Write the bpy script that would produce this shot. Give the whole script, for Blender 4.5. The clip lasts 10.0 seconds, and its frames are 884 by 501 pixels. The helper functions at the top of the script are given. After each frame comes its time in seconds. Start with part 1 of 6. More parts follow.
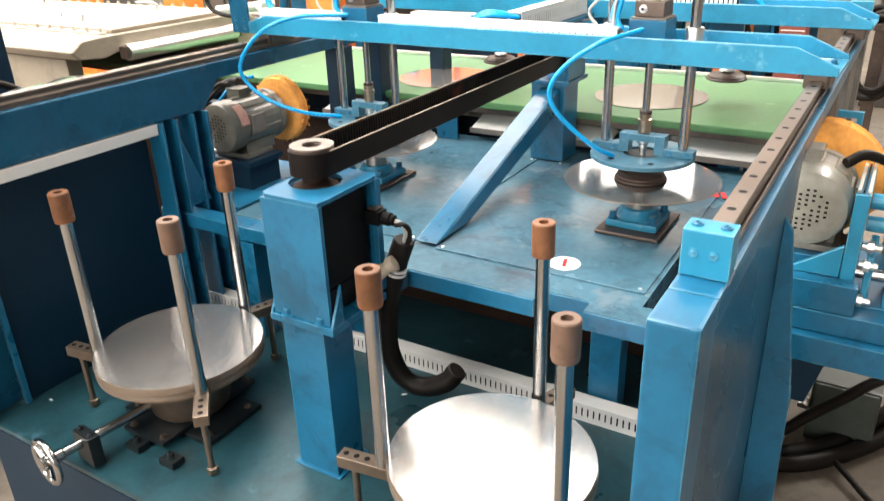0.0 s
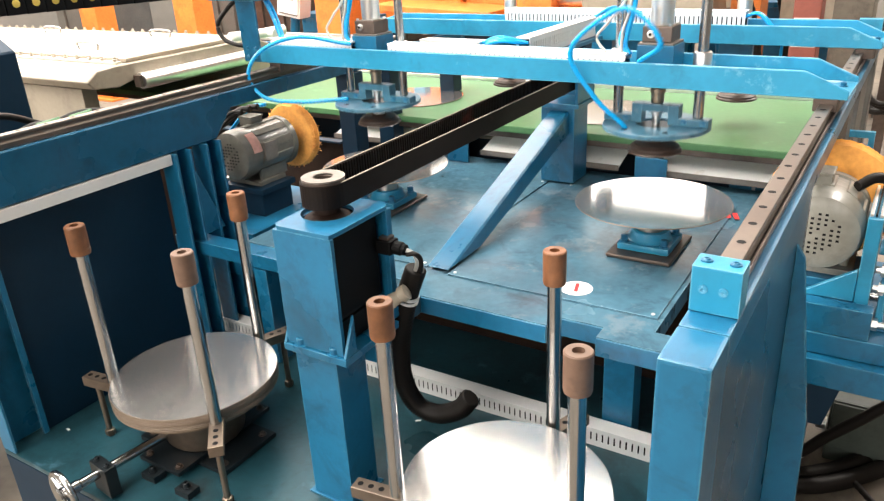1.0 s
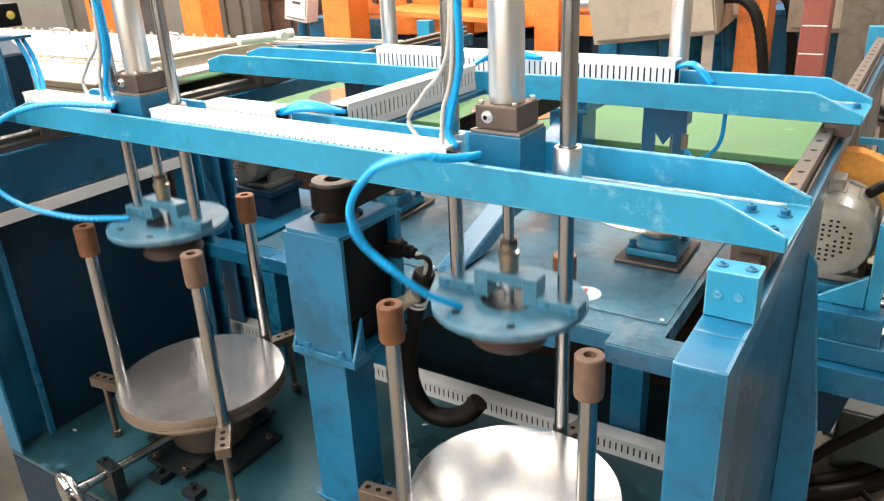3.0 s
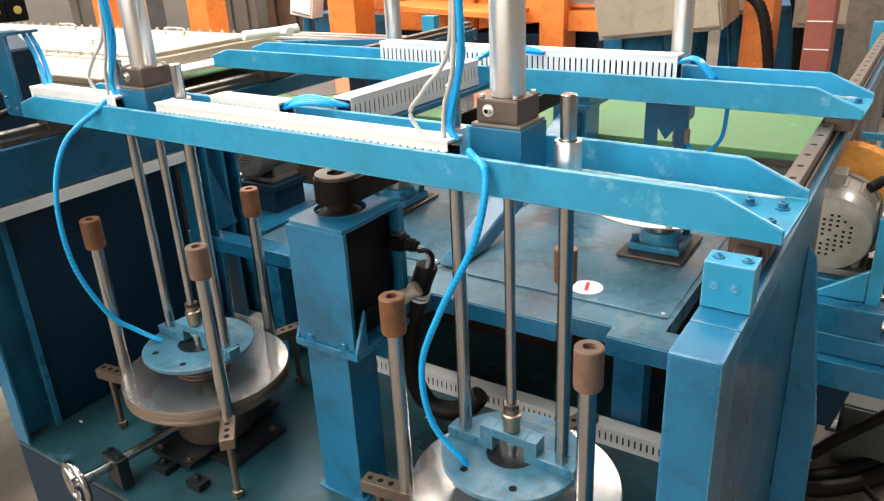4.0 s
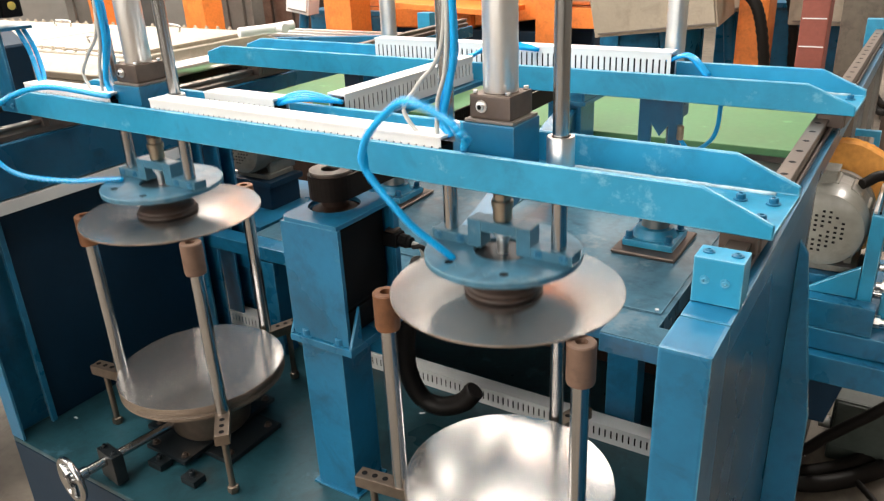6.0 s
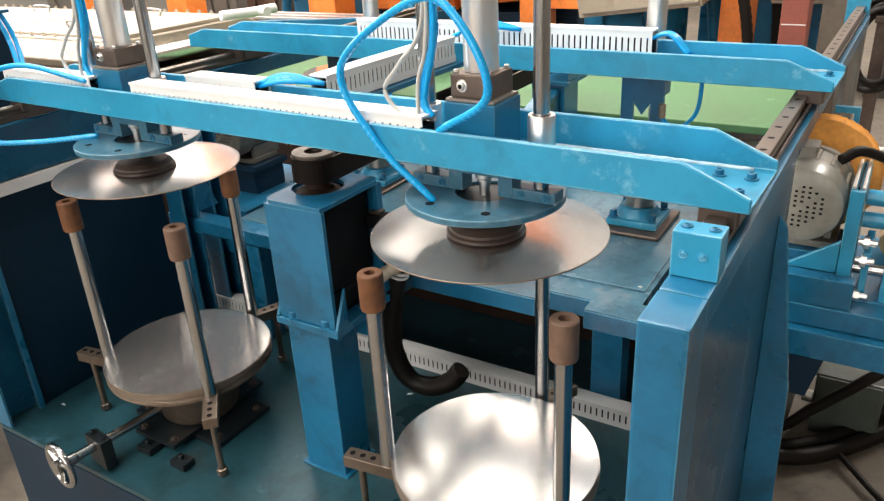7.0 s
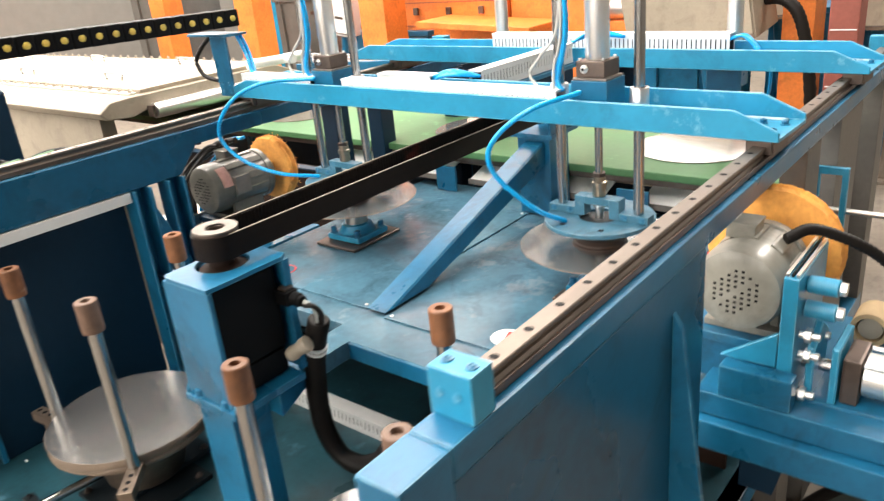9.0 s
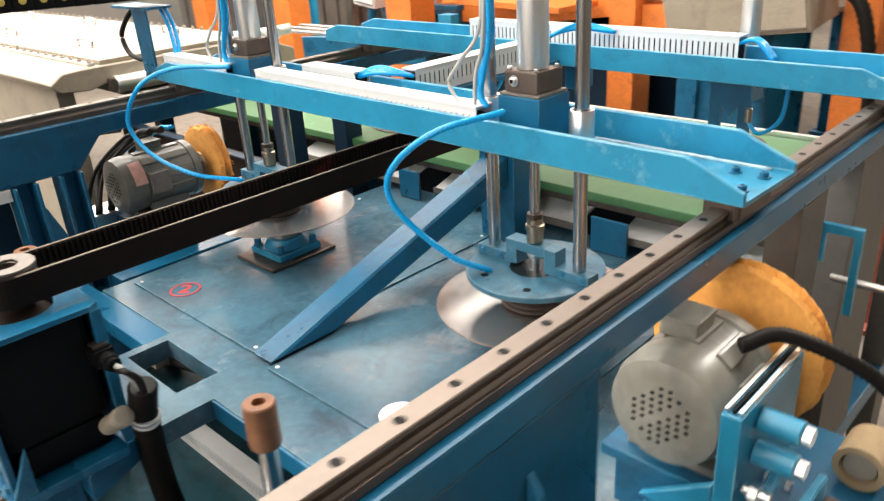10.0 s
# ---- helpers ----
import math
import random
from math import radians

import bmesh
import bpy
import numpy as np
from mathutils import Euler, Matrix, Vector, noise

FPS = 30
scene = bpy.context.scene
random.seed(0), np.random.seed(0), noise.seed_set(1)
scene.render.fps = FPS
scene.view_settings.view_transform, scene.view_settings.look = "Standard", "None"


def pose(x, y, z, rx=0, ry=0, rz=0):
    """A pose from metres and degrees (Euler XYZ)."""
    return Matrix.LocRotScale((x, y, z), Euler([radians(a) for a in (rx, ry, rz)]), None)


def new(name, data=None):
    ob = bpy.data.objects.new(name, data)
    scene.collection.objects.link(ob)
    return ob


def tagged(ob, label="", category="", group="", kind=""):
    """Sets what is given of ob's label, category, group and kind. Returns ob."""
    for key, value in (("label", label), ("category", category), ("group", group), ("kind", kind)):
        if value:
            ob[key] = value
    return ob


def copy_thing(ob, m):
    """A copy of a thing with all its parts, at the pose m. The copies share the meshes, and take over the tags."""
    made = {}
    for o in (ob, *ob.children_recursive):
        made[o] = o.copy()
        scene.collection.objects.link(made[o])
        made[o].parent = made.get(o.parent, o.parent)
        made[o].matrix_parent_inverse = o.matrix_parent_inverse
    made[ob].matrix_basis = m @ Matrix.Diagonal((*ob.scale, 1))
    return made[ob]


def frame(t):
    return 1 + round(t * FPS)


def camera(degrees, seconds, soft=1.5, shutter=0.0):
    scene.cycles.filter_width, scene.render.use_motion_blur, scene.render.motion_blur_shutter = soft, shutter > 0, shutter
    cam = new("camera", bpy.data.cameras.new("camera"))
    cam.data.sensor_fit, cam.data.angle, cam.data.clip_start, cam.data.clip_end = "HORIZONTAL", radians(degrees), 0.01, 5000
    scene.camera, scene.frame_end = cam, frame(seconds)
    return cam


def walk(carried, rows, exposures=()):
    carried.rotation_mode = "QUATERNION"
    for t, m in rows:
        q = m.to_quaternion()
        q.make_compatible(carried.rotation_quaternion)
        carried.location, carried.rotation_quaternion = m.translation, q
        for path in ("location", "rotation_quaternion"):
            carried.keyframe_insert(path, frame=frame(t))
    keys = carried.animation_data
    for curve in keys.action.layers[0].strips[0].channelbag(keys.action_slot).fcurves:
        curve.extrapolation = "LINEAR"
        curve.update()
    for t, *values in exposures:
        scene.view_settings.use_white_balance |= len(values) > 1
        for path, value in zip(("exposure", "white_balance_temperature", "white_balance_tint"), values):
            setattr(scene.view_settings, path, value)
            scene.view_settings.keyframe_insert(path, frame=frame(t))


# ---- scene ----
# camera: seconds, eye, pose angles
cam = camera(60.7, 10.0, soft=1.3, shutter=0.5)
PATH = [
    (0, 0.0691, 0.0746, 1.4295, 65.58, 1.81, 30.99),
    (0.5, 0.0742, 0.0824, 1.4565, 66.79, 2.85, 31.19),
    (1, 0.0704, 0.0807, 1.4534, 66.75, 2.92, 31.60),
    (1.5, 0.0617, 0.0720, 1.4540, 67.09, 2.43, 31.76),
    (2, 0.0572, 0.0753, 1.4525, 67.10, 2.45, 32.08),
    (2.5, 0.0581, 0.0771, 1.4513, 67.17, 2.57, 31.99),
    (4, 0.0718, 0.0692, 1.4497, 66.89, 2.60, 32.47),
    (4.5, 0.0755, 0.0690, 1.4490, 66.64, 2.64, 32.72),
    (5, 0.0762, 0.0632, 1.4501, 66.87, 2.54, 32.55),
    (6.5, 0.0819, 0.0698, 1.4484, 66.25, 2.52, 31.70),
    (6.8, 0.0860, 0.0660, 1.4498, 65.46, 3.02, 30.78),
    (7, 0.0875, 0.0656, 1.4455, 65.40, 2.90, 31.11),
    (7.5, 0.0845, 0.0566, 1.4495, 66.16, 3.18, 30.88),
    (8, 0.1041, 0.0827, 1.4584, 67.45, 3.86, 30.92),
    (8.3, 0.1623, 0.1441, 1.4637, 67.91, 4.72, 32.99),
    (8.5, 0.2081, 0.1838, 1.4695, 68.88, 4.48, 36.10),
    (9, 0.3009, 0.3386, 1.4809, 67.69, 5.29, 38.23),
    (9.3, 0.2849, 0.4656, 1.4608, 68.50, 2.74, 38.68),
    (9.5, 0.2644, 0.5713, 1.4798, 66.56, 2.10, 39.80),
    (9.7, 0.2625, 0.6468, 1.4583, 66.23, 3.32, 40.13),
    (10, 0.2861, 0.7703, 1.4591, 65.97, 3.37, 43.45),
]
walk(cam, [(t, pose(x, y, z, rx, ry, rz)) for t, x, y, z, rx, ry, rz in PATH], exposures=[(0, 0.34), (2.7, 0.24), (4.0, -0.10), (6.8, -0.16), (7.3, -0.02), (8.2, 0.24), (9.2, 0.26), (9.6, 0.02), (10, -0.14)])

# ---- world and lights ----
world = bpy.data.worlds.new("sky")
scene.world = world
world.use_nodes = True
wn = world.node_tree
sky = wn.nodes.new("ShaderNodeTexSky")
sky.sky_type, sky.sun_disc = "NISHITA", False
sky.sun_elevation, sky.sun_rotation = radians(48), radians(200)
wn.links.new(sky.outputs[0], wn.nodes["Background"].inputs[0])
wn.nodes["Background"].inputs[1].default_value = 0.03
scene.view_settings.exposure = 0.0

HALL = (-9.0, 7.0, -6.0, 11.0, 5.6)      # x0, x1, y0, y1, height


def area_light(name, m, sx, sy, power, colour=(1, 0.93, 0.845)):
    data = bpy.data.lights.new(name, "AREA")
    data.shape, data.size, data.size_y, data.energy, data.color = "RECTANGLE", sx, sy, power, colour
    ob = new(name, data)
    ob.matrix_world = m
    return ob


ROOF_HALF = 0.65
SKYLIGHTS = [(-7.6, 3.2, 12.0, 440), (-6.2, 3.2, 12.0, 380), (-3.6, 1.6, 12.0, 640), (-1.9, 1.2, 12.0, 560), (0.0, -2.2, 4.0, 90), (1.7, 7.6, 4.5, 620)]     # x centre, y centre, length, watts of the long roof lights
for sx, sy, sl, sw in SKYLIGHTS:
    area_light("roof_light", pose(sx, sy, HALL[4] + 0.10), 2 * ROOF_HALF, sl, sw)
area_light("window_light", pose(-1.5, HALL[2] - 0.05, 3.0, 90, 0, 0), 9.0, 2.6, 440)
area_light("window_light", pose(HALL[0] - 0.05, 2.0, 3.9, 90, 0, -90), 12.0, 2.4, 700)
area_light("window_light", pose(-4.2, HALL[3] + 0.05, 4.2, -90, 0, 0), 7.6, 1.6, 120)


# ---- materials ----
def nodes_of(name):
    m = bpy.data.materials.new(name)
    m.use_nodes = True
    return m, m.node_tree, m.node_tree.nodes["Principled BSDF"]


def mat(name, colour, rough=0.5, metal=0.0, vary=0.25, grain=60.0, blotch=5.0, bump=0.08, wear=None, wear_amt=0.0, coat=0.0, stretch=None, spec=0.5, edge=None, grime=0.0, rouge=0.0):
    """Paint, metal or plastic with fine grain, broad blotches and optional worn specks."""
    m, nt, b = nodes_of(name)
    n, l = nt.nodes, nt.links
    co = n.new("ShaderNodeTexCoord")
    mp = n.new("ShaderNodeMapping")
    l.new(co.outputs["Object"], mp.inputs[0])
    if stretch:
        mp.inputs["Scale"].default_value = stretch
    big, fine = n.new("ShaderNodeTexNoise"), n.new("ShaderNodeTexNoise")
    big.inputs["Scale"].default_value, big.inputs["Detail"].default_value = blotch, 5
    fine.inputs["Scale"].default_value, fine.inputs["Detail"].default_value = grain, 4
    for t in (big, fine):
        l.new(mp.outputs[0], t.inputs["Vector"])
    mix = n.new("ShaderNodeMath")
    mix.operation = "ADD"
    h = n.new("ShaderNodeMath")
    h.operation, h.inputs[1].default_value = "MULTIPLY", 0.4
    l.new(fine.outputs["Fac"], h.inputs[0])
    l.new(big.outputs["Fac"], mix.inputs[0])
    l.new(h.outputs[0], mix.inputs[1])
    ramp = n.new("ShaderNodeValToRGB")
    lo, hi = [c * (1 - vary) for c in colour], [min(1, c * (1 + vary)) for c in colour]
    ramp.color_ramp.elements[0].position, ramp.color_ramp.elements[1].position = 0.45, 0.95
    ramp.color_ramp.elements[0].color, ramp.color_ramp.elements[1].color = (*lo, 1), (*hi, 1)
    l.new(mix.outputs[0], ramp.inputs[0])
    out = ramp.outputs[0]
    if wear:
        w = n.new("ShaderNodeTexNoise")
        w.inputs["Scale"].default_value, w.inputs["Detail"].default_value, w.inputs["Roughness"].default_value = 9, 8, 0.7
        l.new(mp.outputs[0], w.inputs["Vector"])
        r2 = n.new("ShaderNodeValToRGB")
        r2.color_ramp.elements[0].position, r2.color_ramp.elements[1].position = 0.66 - wear_amt, 0.74 - wear_amt
        l.new(w.outputs["Fac"], r2.inputs[0])
        mx = n.new("ShaderNodeMix")
        mx.data_type = "RGBA"
        l.new(r2.outputs[0], mx.inputs[0])
        l.new(out, mx.inputs[6])
        mx.inputs[7].default_value = (*wear, 1)
        out = mx.outputs[2]
    if grime:
        gn, gm = n.new("ShaderNodeTexNoise"), n.new("ShaderNodeMapRange")
        gn.inputs["Scale"].default_value, gn.inputs["Detail"].default_value, gn.inputs["Roughness"].default_value = 11, 9, 0.68
        gn.inputs["Distortion"].default_value = 0.6
        l.new(co.outputs["Object"], gn.inputs["Vector"])
        gm.inputs["From Min"].default_value, gm.inputs["From Max"].default_value = 0.50, 0.70
        gm.inputs["To Max"].default_value = grime
        l.new(gn.outputs["Fac"], gm.inputs["Value"])
        mg = n.new("ShaderNodeMix")
        mg.data_type = "RGBA"
        l.new(gm.outputs[0], mg.inputs[0])
        l.new(out, mg.inputs[6])
        mg.inputs[7].default_value = (*[c * 0.25 + 0.004 for c in colour], 1)
        out = mg.outputs[2]
    if rouge:
        rn, rm = n.new("ShaderNodeTexNoise"), n.new("ShaderNodeMapRange")
        rn.inputs["Scale"].default_value, rn.inputs["Detail"].default_value, rn.inputs["Distortion"].default_value = 3.1, 6, 0.8
        l.new(co.outputs["Object"], rn.inputs["Vector"])
        rm.inputs["From Min"].default_value, rm.inputs["From Max"].default_value, rm.inputs["To Max"].default_value = 0.52, 0.74, rouge
        l.new(rn.outputs["Fac"], rm.inputs["Value"])
        mr = n.new("ShaderNodeMix")
        mr.data_type = "RGBA"
        l.new(rm.outputs[0], mr.inputs[0])
        l.new(out, mr.inputs[6])
        mr.inputs[7].default_value = (0.19, 0.10, 0.085, 1)
        out = mr.outputs[2]
    # paler broken lines along edges: chipped paint and painted edge highlights
    if edge:
        bv, ge = n.new("ShaderNodeBevel"), n.new("ShaderNodeNewGeometry")
        bv.samples, bv.inputs["Radius"].default_value = 4, 0.003
        dt = n.new("ShaderNodeVectorMath")
        dt.operation = "DOT_PRODUCT"
        l.new(bv.outputs[0], dt.inputs[0])
        l.new(ge.outputs["True Normal"], dt.inputs[1])
        er, wn = n.new("ShaderNodeMapRange"), n.new("ShaderNodeTexNoise")
        er.inputs["From Min"].default_value, er.inputs["From Max"].default_value = 0.99, 0.90
        l.new(dt.outputs["Value"], er.inputs["Value"])
        wn.inputs["Scale"].default_value, wn.inputs["Detail"].default_value = 25, 5
        l.new(co.outputs["Object"], wn.inputs["Vector"])
        wr = n.new("ShaderNodeMapRange")
        wr.inputs["From Min"].default_value, wr.inputs["From Max"].default_value = 0.38, 0.62
        l.new(wn.outputs["Fac"], wr.inputs["Value"])
        ml = n.new("ShaderNodeMath")
        ml.operation = "MULTIPLY"
        l.new(er.outputs[0], ml.inputs[0])
        l.new(wr.outputs[0], ml.inputs[1])
        me = n.new("ShaderNodeMix")
        me.data_type = "RGBA"
        l.new(ml.outputs[0], me.inputs[0])
        l.new(out, me.inputs[6])
        me.inputs[7].default_value = (*edge, 1)
        out = me.outputs[2]
    l.new(out, b.inputs["Base Color"])
    rr = n.new("ShaderNodeMapRange")
    rr.inputs["To Min"].default_value, rr.inputs["To Max"].default_value = max(0.03, rough - 0.12), min(1, rough + 0.15)
    l.new(big.outputs["Fac"], rr.inputs["Value"])
    l.new(rr.outputs[0], b.inputs["Roughness"])
    b.inputs["Metallic"].default_value = metal
    b.inputs["Specular IOR Level"].default_value = spec
    b.inputs["Coat Weight"].default_value = coat
    bp = n.new("ShaderNodeBump")
    bp.inputs["Strength"].default_value, bp.inputs["Distance"].default_value = bump, 0.002
    l.new(mix.outputs[0], bp.inputs["Height"])
    l.new(bp.outputs[0], b.inputs["Normal"])
    return m


BLUE = mat("blue_enamel", (0.008, 0.120, 0.238), 0.29, vary=0.2, blotch=7, wear=(0.05, 0.19, 0.29), wear_amt=-0.01, bump=0.15, edge=(0.10, 0.30, 0.42), grime=0.55)
BLUE_LIGHT = mat("blue_enamel_new", (0.018, 0.248, 0.425), 0.34, vary=0.15, blotch=6, wear=(0.16, 0.40, 0.55), wear_amt=0.05, bump=0.18, edge=(0.25, 0.52, 0.66), grime=0.4)
# dirty base paint, darkened further for the shade round the stacks
BASE_BLUE = mat("blue_enamel_oily_shaded", (0.014, 0.056, 0.073), 0.30, vary=0.35, blotch=4, wear=(0.05, 0.12, 0.16), wear_amt=0.06, bump=0.12, grime=0.8)
# scuffed table paint, its base colour lightened to carry the sky's sheen
TABLE_BLUE = mat("blue_enamel_scuffed_sheen", (0.064, 0.152, 0.212), 0.22, vary=0.3, blotch=4, wear=(0.13, 0.20, 0.25), wear_amt=0.1, bump=0.1, edge=(0.20, 0.36, 0.44), grime=0.6, rouge=0.38)
PLATE_BLUE = mat("blue_enamel_greasy", (0.046, 0.150, 0.225), 0.30, vary=0.35, blotch=9, wear=(0.14, 0.22, 0.27), wear_amt=0.10, bump=0.12, edge=(0.16, 0.30, 0.36), grime=0.7)
# about two thirds the tone of BLUE
BLUE_MID = mat("blue_enamel_mid", (0.006, 0.082, 0.165), 0.26, vary=0.22, blotch=4, bump=0.12, edge=(0.08, 0.24, 0.34), grime=0.6)
# deep blue paint; the low shade inside the frame is mixed into its colour
BLUE_DARK = mat("blue_enamel_deep_shaded", (0.0018, 0.019, 0.042), 0.46, spec=0.3, vary=0.2, blotch=3, bump=0.12)
BLACK_PAINT = mat("oily_black_paint", (0.007, 0.011, 0.014), 0.4, spec=0.4, vary=0.3, blotch=8, bump=0.12)
STEEL = mat("bright_steel", (0.84, 0.82, 0.80), 0.32, 1.0, vary=0.12, grain=40, blotch=3, bump=0.03)
CHROME = mat("hard_chrome", (0.46, 0.46, 0.46), 0.21, 1.0, vary=0.06, grain=30, blotch=4, bump=0.01)
RAIL = mat("ground_rail_steel", (0.21, 0.175, 0.15), 0.42, 0.85, vary=0.12, grain=90, blotch=8, bump=0.03)
DARK_STEEL = mat("oily_steel", (0.13, 0.10, 0.085), 0.42, 0.75, vary=0.35, grain=50, blotch=9, bump=0.12)
BROWN_STEEL = mat("browned_steel", (0.21, 0.165, 0.13), 0.40, 0.9, vary=0.3, grain=60, blotch=8, bump=0.08)
# rust brown of the hub; on the sheet behind the motor it is painted shade
RUST_SHADE = mat("rust_brown_and_shade", (0.020, 0.0095, 0.006), 0.7, spec=0.2, vary=0.4, blotch=6, bump=0.1)
# grey-brown of the back-row machines; on the rear posts it paints glare
GREY_BROWN = mat("grey_brown_and_glare", (0.12, 0.11, 0.098), 0.5, vary=0.25, blotch=5, bump=0.12)
ALU_TUBE = mat("drawn_aluminium", (0.88, 0.87, 0.85), 0.33, 0.95, vary=0.06, grain=60, blotch=3, bump=0.02)
TURNED = mat("turned_steel", (0.42, 0.365, 0.32), 0.30, 1.0, vary=0.15, grain=80, blotch=6, bump=0.04)
FLANGE = mat("worn_flange", (0.21, 0.185, 0.165), 0.55, 0.5, vary=0.25, grain=80, blotch=10, bump=0.08)
BOX_GREY = mat("grey_green_box_paint", (0.06, 0.074, 0.066), 0.35, vary=0.3, blotch=6, bump=0.12)
RIM = mat("sheared_rim", (0.22, 0.17, 0.13), 0.5, 0.8, vary=0.2, grain=80, blotch=10, bump=0.1)
BRASS = mat("dull_brass", (0.42, 0.35, 0.27), 0.32, 1.0, vary=0.15, bump=0.04)
RUBBER = mat("black_rubber", (0.010, 0.008, 0.007), 0.5, spec=0.25, vary=0.3, bump=0.15)
BELT_RUBBER = mat("dusty_belt_rubber", (0.010, 0.006, 0.0045), 0.6, spec=0.15, vary=0.4, blotch=6, wear=(0.075, 0.016, 0.010), wear_amt=0.03, bump=0.15, stretch=(1, 0.7, 1))
FRAYED = mat("frayed_belt_edge", (0.20, 0.165, 0.13), 0.8, vary=0.5, grain=120, blotch=20, bump=0.4)
PLASTIC_BLACK = mat("black_plastic", (0.004, 0.004, 0.0045), 0.55, spec=0.15, vary=0.2, bump=0.05)
CUP = mat("brown_rubber", (0.05, 0.03, 0.022), 0.45, vary=0.3, bump=0.1)
KNOB_PALE = mat("faded_brown_resin", (0.15, 0.088, 0.060), 0.55, vary=0.35, grain=70, blotch=14, wear=(0.40, 0.30, 0.24), wear_amt=0.08, bump=0.25, grime=0.5)
KNOB = mat("brown_resin", (0.20, 0.080, 0.032), 0.5, vary=0.45, grain=70, blotch=14, wear=(0.40, 0.30, 0.23), wear_amt=0.05, bump=0.2, grime=0.6)
WHITE_PVC = mat("white_pvc", (0.70, 0.70, 0.69), 0.5, vary=0.06, blotch=3, wear=(0.55, 0.53, 0.50), wear_amt=0.0, bump=0.03)
MOTOR_DARK = mat("dark_grey_cast_paint", (0.135, 0.128, 0.108), 0.32, vary=0.3, blotch=7, bump=0.2, coat=0.3, grime=0.6)
PINK_PAPER = mat("peeling_red_label", (0.50, 0.27, 0.23), 0.6, vary=0.3, blotch=30, wear=(0.70, 0.66, 0.62), wear_amt=0.12, bump=0.2)
MOTOR_GREY = mat("grey_cast_paint", (0.26, 0.25, 0.215), 0.36, vary=0.25, blotch=7, bump=0.2, coat=0.2, grime=0.5)
ORANGE_CLOTH = mat("orange_sisal", (0.90, 0.37, 0.085), 0.9, vary=0.3, grain=120, blotch=20, bump=0.6)
HOSE_BLUE = mat("blue_air_hose", (0.004, 0.34, 0.74), 0.25, vary=0.08, bump=0.02)
HOSE_CLEAR = mat("grey_air_hose", (0.42, 0.42, 0.40), 0.3, vary=0.1, bump=0.02)
GREEN_BELT = mat("green_belt", (0.062, 0.165, 0.066), 0.5, vary=0.2, blotch=3, wear=(0.10, 0.27, 0.11), wear_amt=0.06, bump=0.08)
CREAM = mat("cream_paint", (0.37, 0.32, 0.25), 0.5, vary=0.12, blotch=3, wear=(0.40, 0.34, 0.26), wear_amt=0.02, bump=0.08, grime=0.3)
ORANGE = mat("orange_paint", (0.72, 0.20, 0.035), 0.45, vary=0.25, blotch=4, wear=(0.50, 0.16, 0.05), wear_amt=0.05, bump=0.1, grime=0.4)
MAROON = mat("maroon_primer", (0.24, 0.065, 0.045), 0.6, vary=0.25, blotch=5, bump=0.1)
CONCRETE = mat("floor_concrete", (0.165, 0.14, 0.112), 0.7, vary=0.3, grain=25, blotch=1.2, wear=(0.13, 0.108, 0.088), wear_amt=0.08, bump=0.25, grime=0.6)
PLASTER = mat("wall_plaster", (0.22, 0.205, 0.185), 0.85, vary=0.15, grain=8, blotch=0.5, bump=0.2)
ROOF = mat("roof_sheet", (0.36, 0.35, 0.33), 0.6, vary=0.12, grain=8, blotch=0.6, bump=0.1)
WHITE_PAPER = mat("white_sticker", (0.82, 0.82, 0.80), 0.4, vary=0.04, bump=0.01)
RED_INK = mat("red_ink", (0.62, 0.03, 0.03), 0.5, vary=0.1, bump=0.01)
YELLOW_DOT = mat("yellow_plastic", (0.68, 0.50, 0.10), 0.5, vary=0.15, bump=0.04)
CARD = mat("cardboard", (0.45, 0.33, 0.19), 0.85, vary=0.25, bump=0.1)
PALE_WELD = mat("chalky_weld_paint", (0.36, 0.52, 0.60), 0.5, vary=0.35, grain=120, blotch=30, bump=0.5)
PLYWOOD = mat("pale_board", (0.55, 0.47, 0.36), 0.8, vary=0.2, bump=0.1)


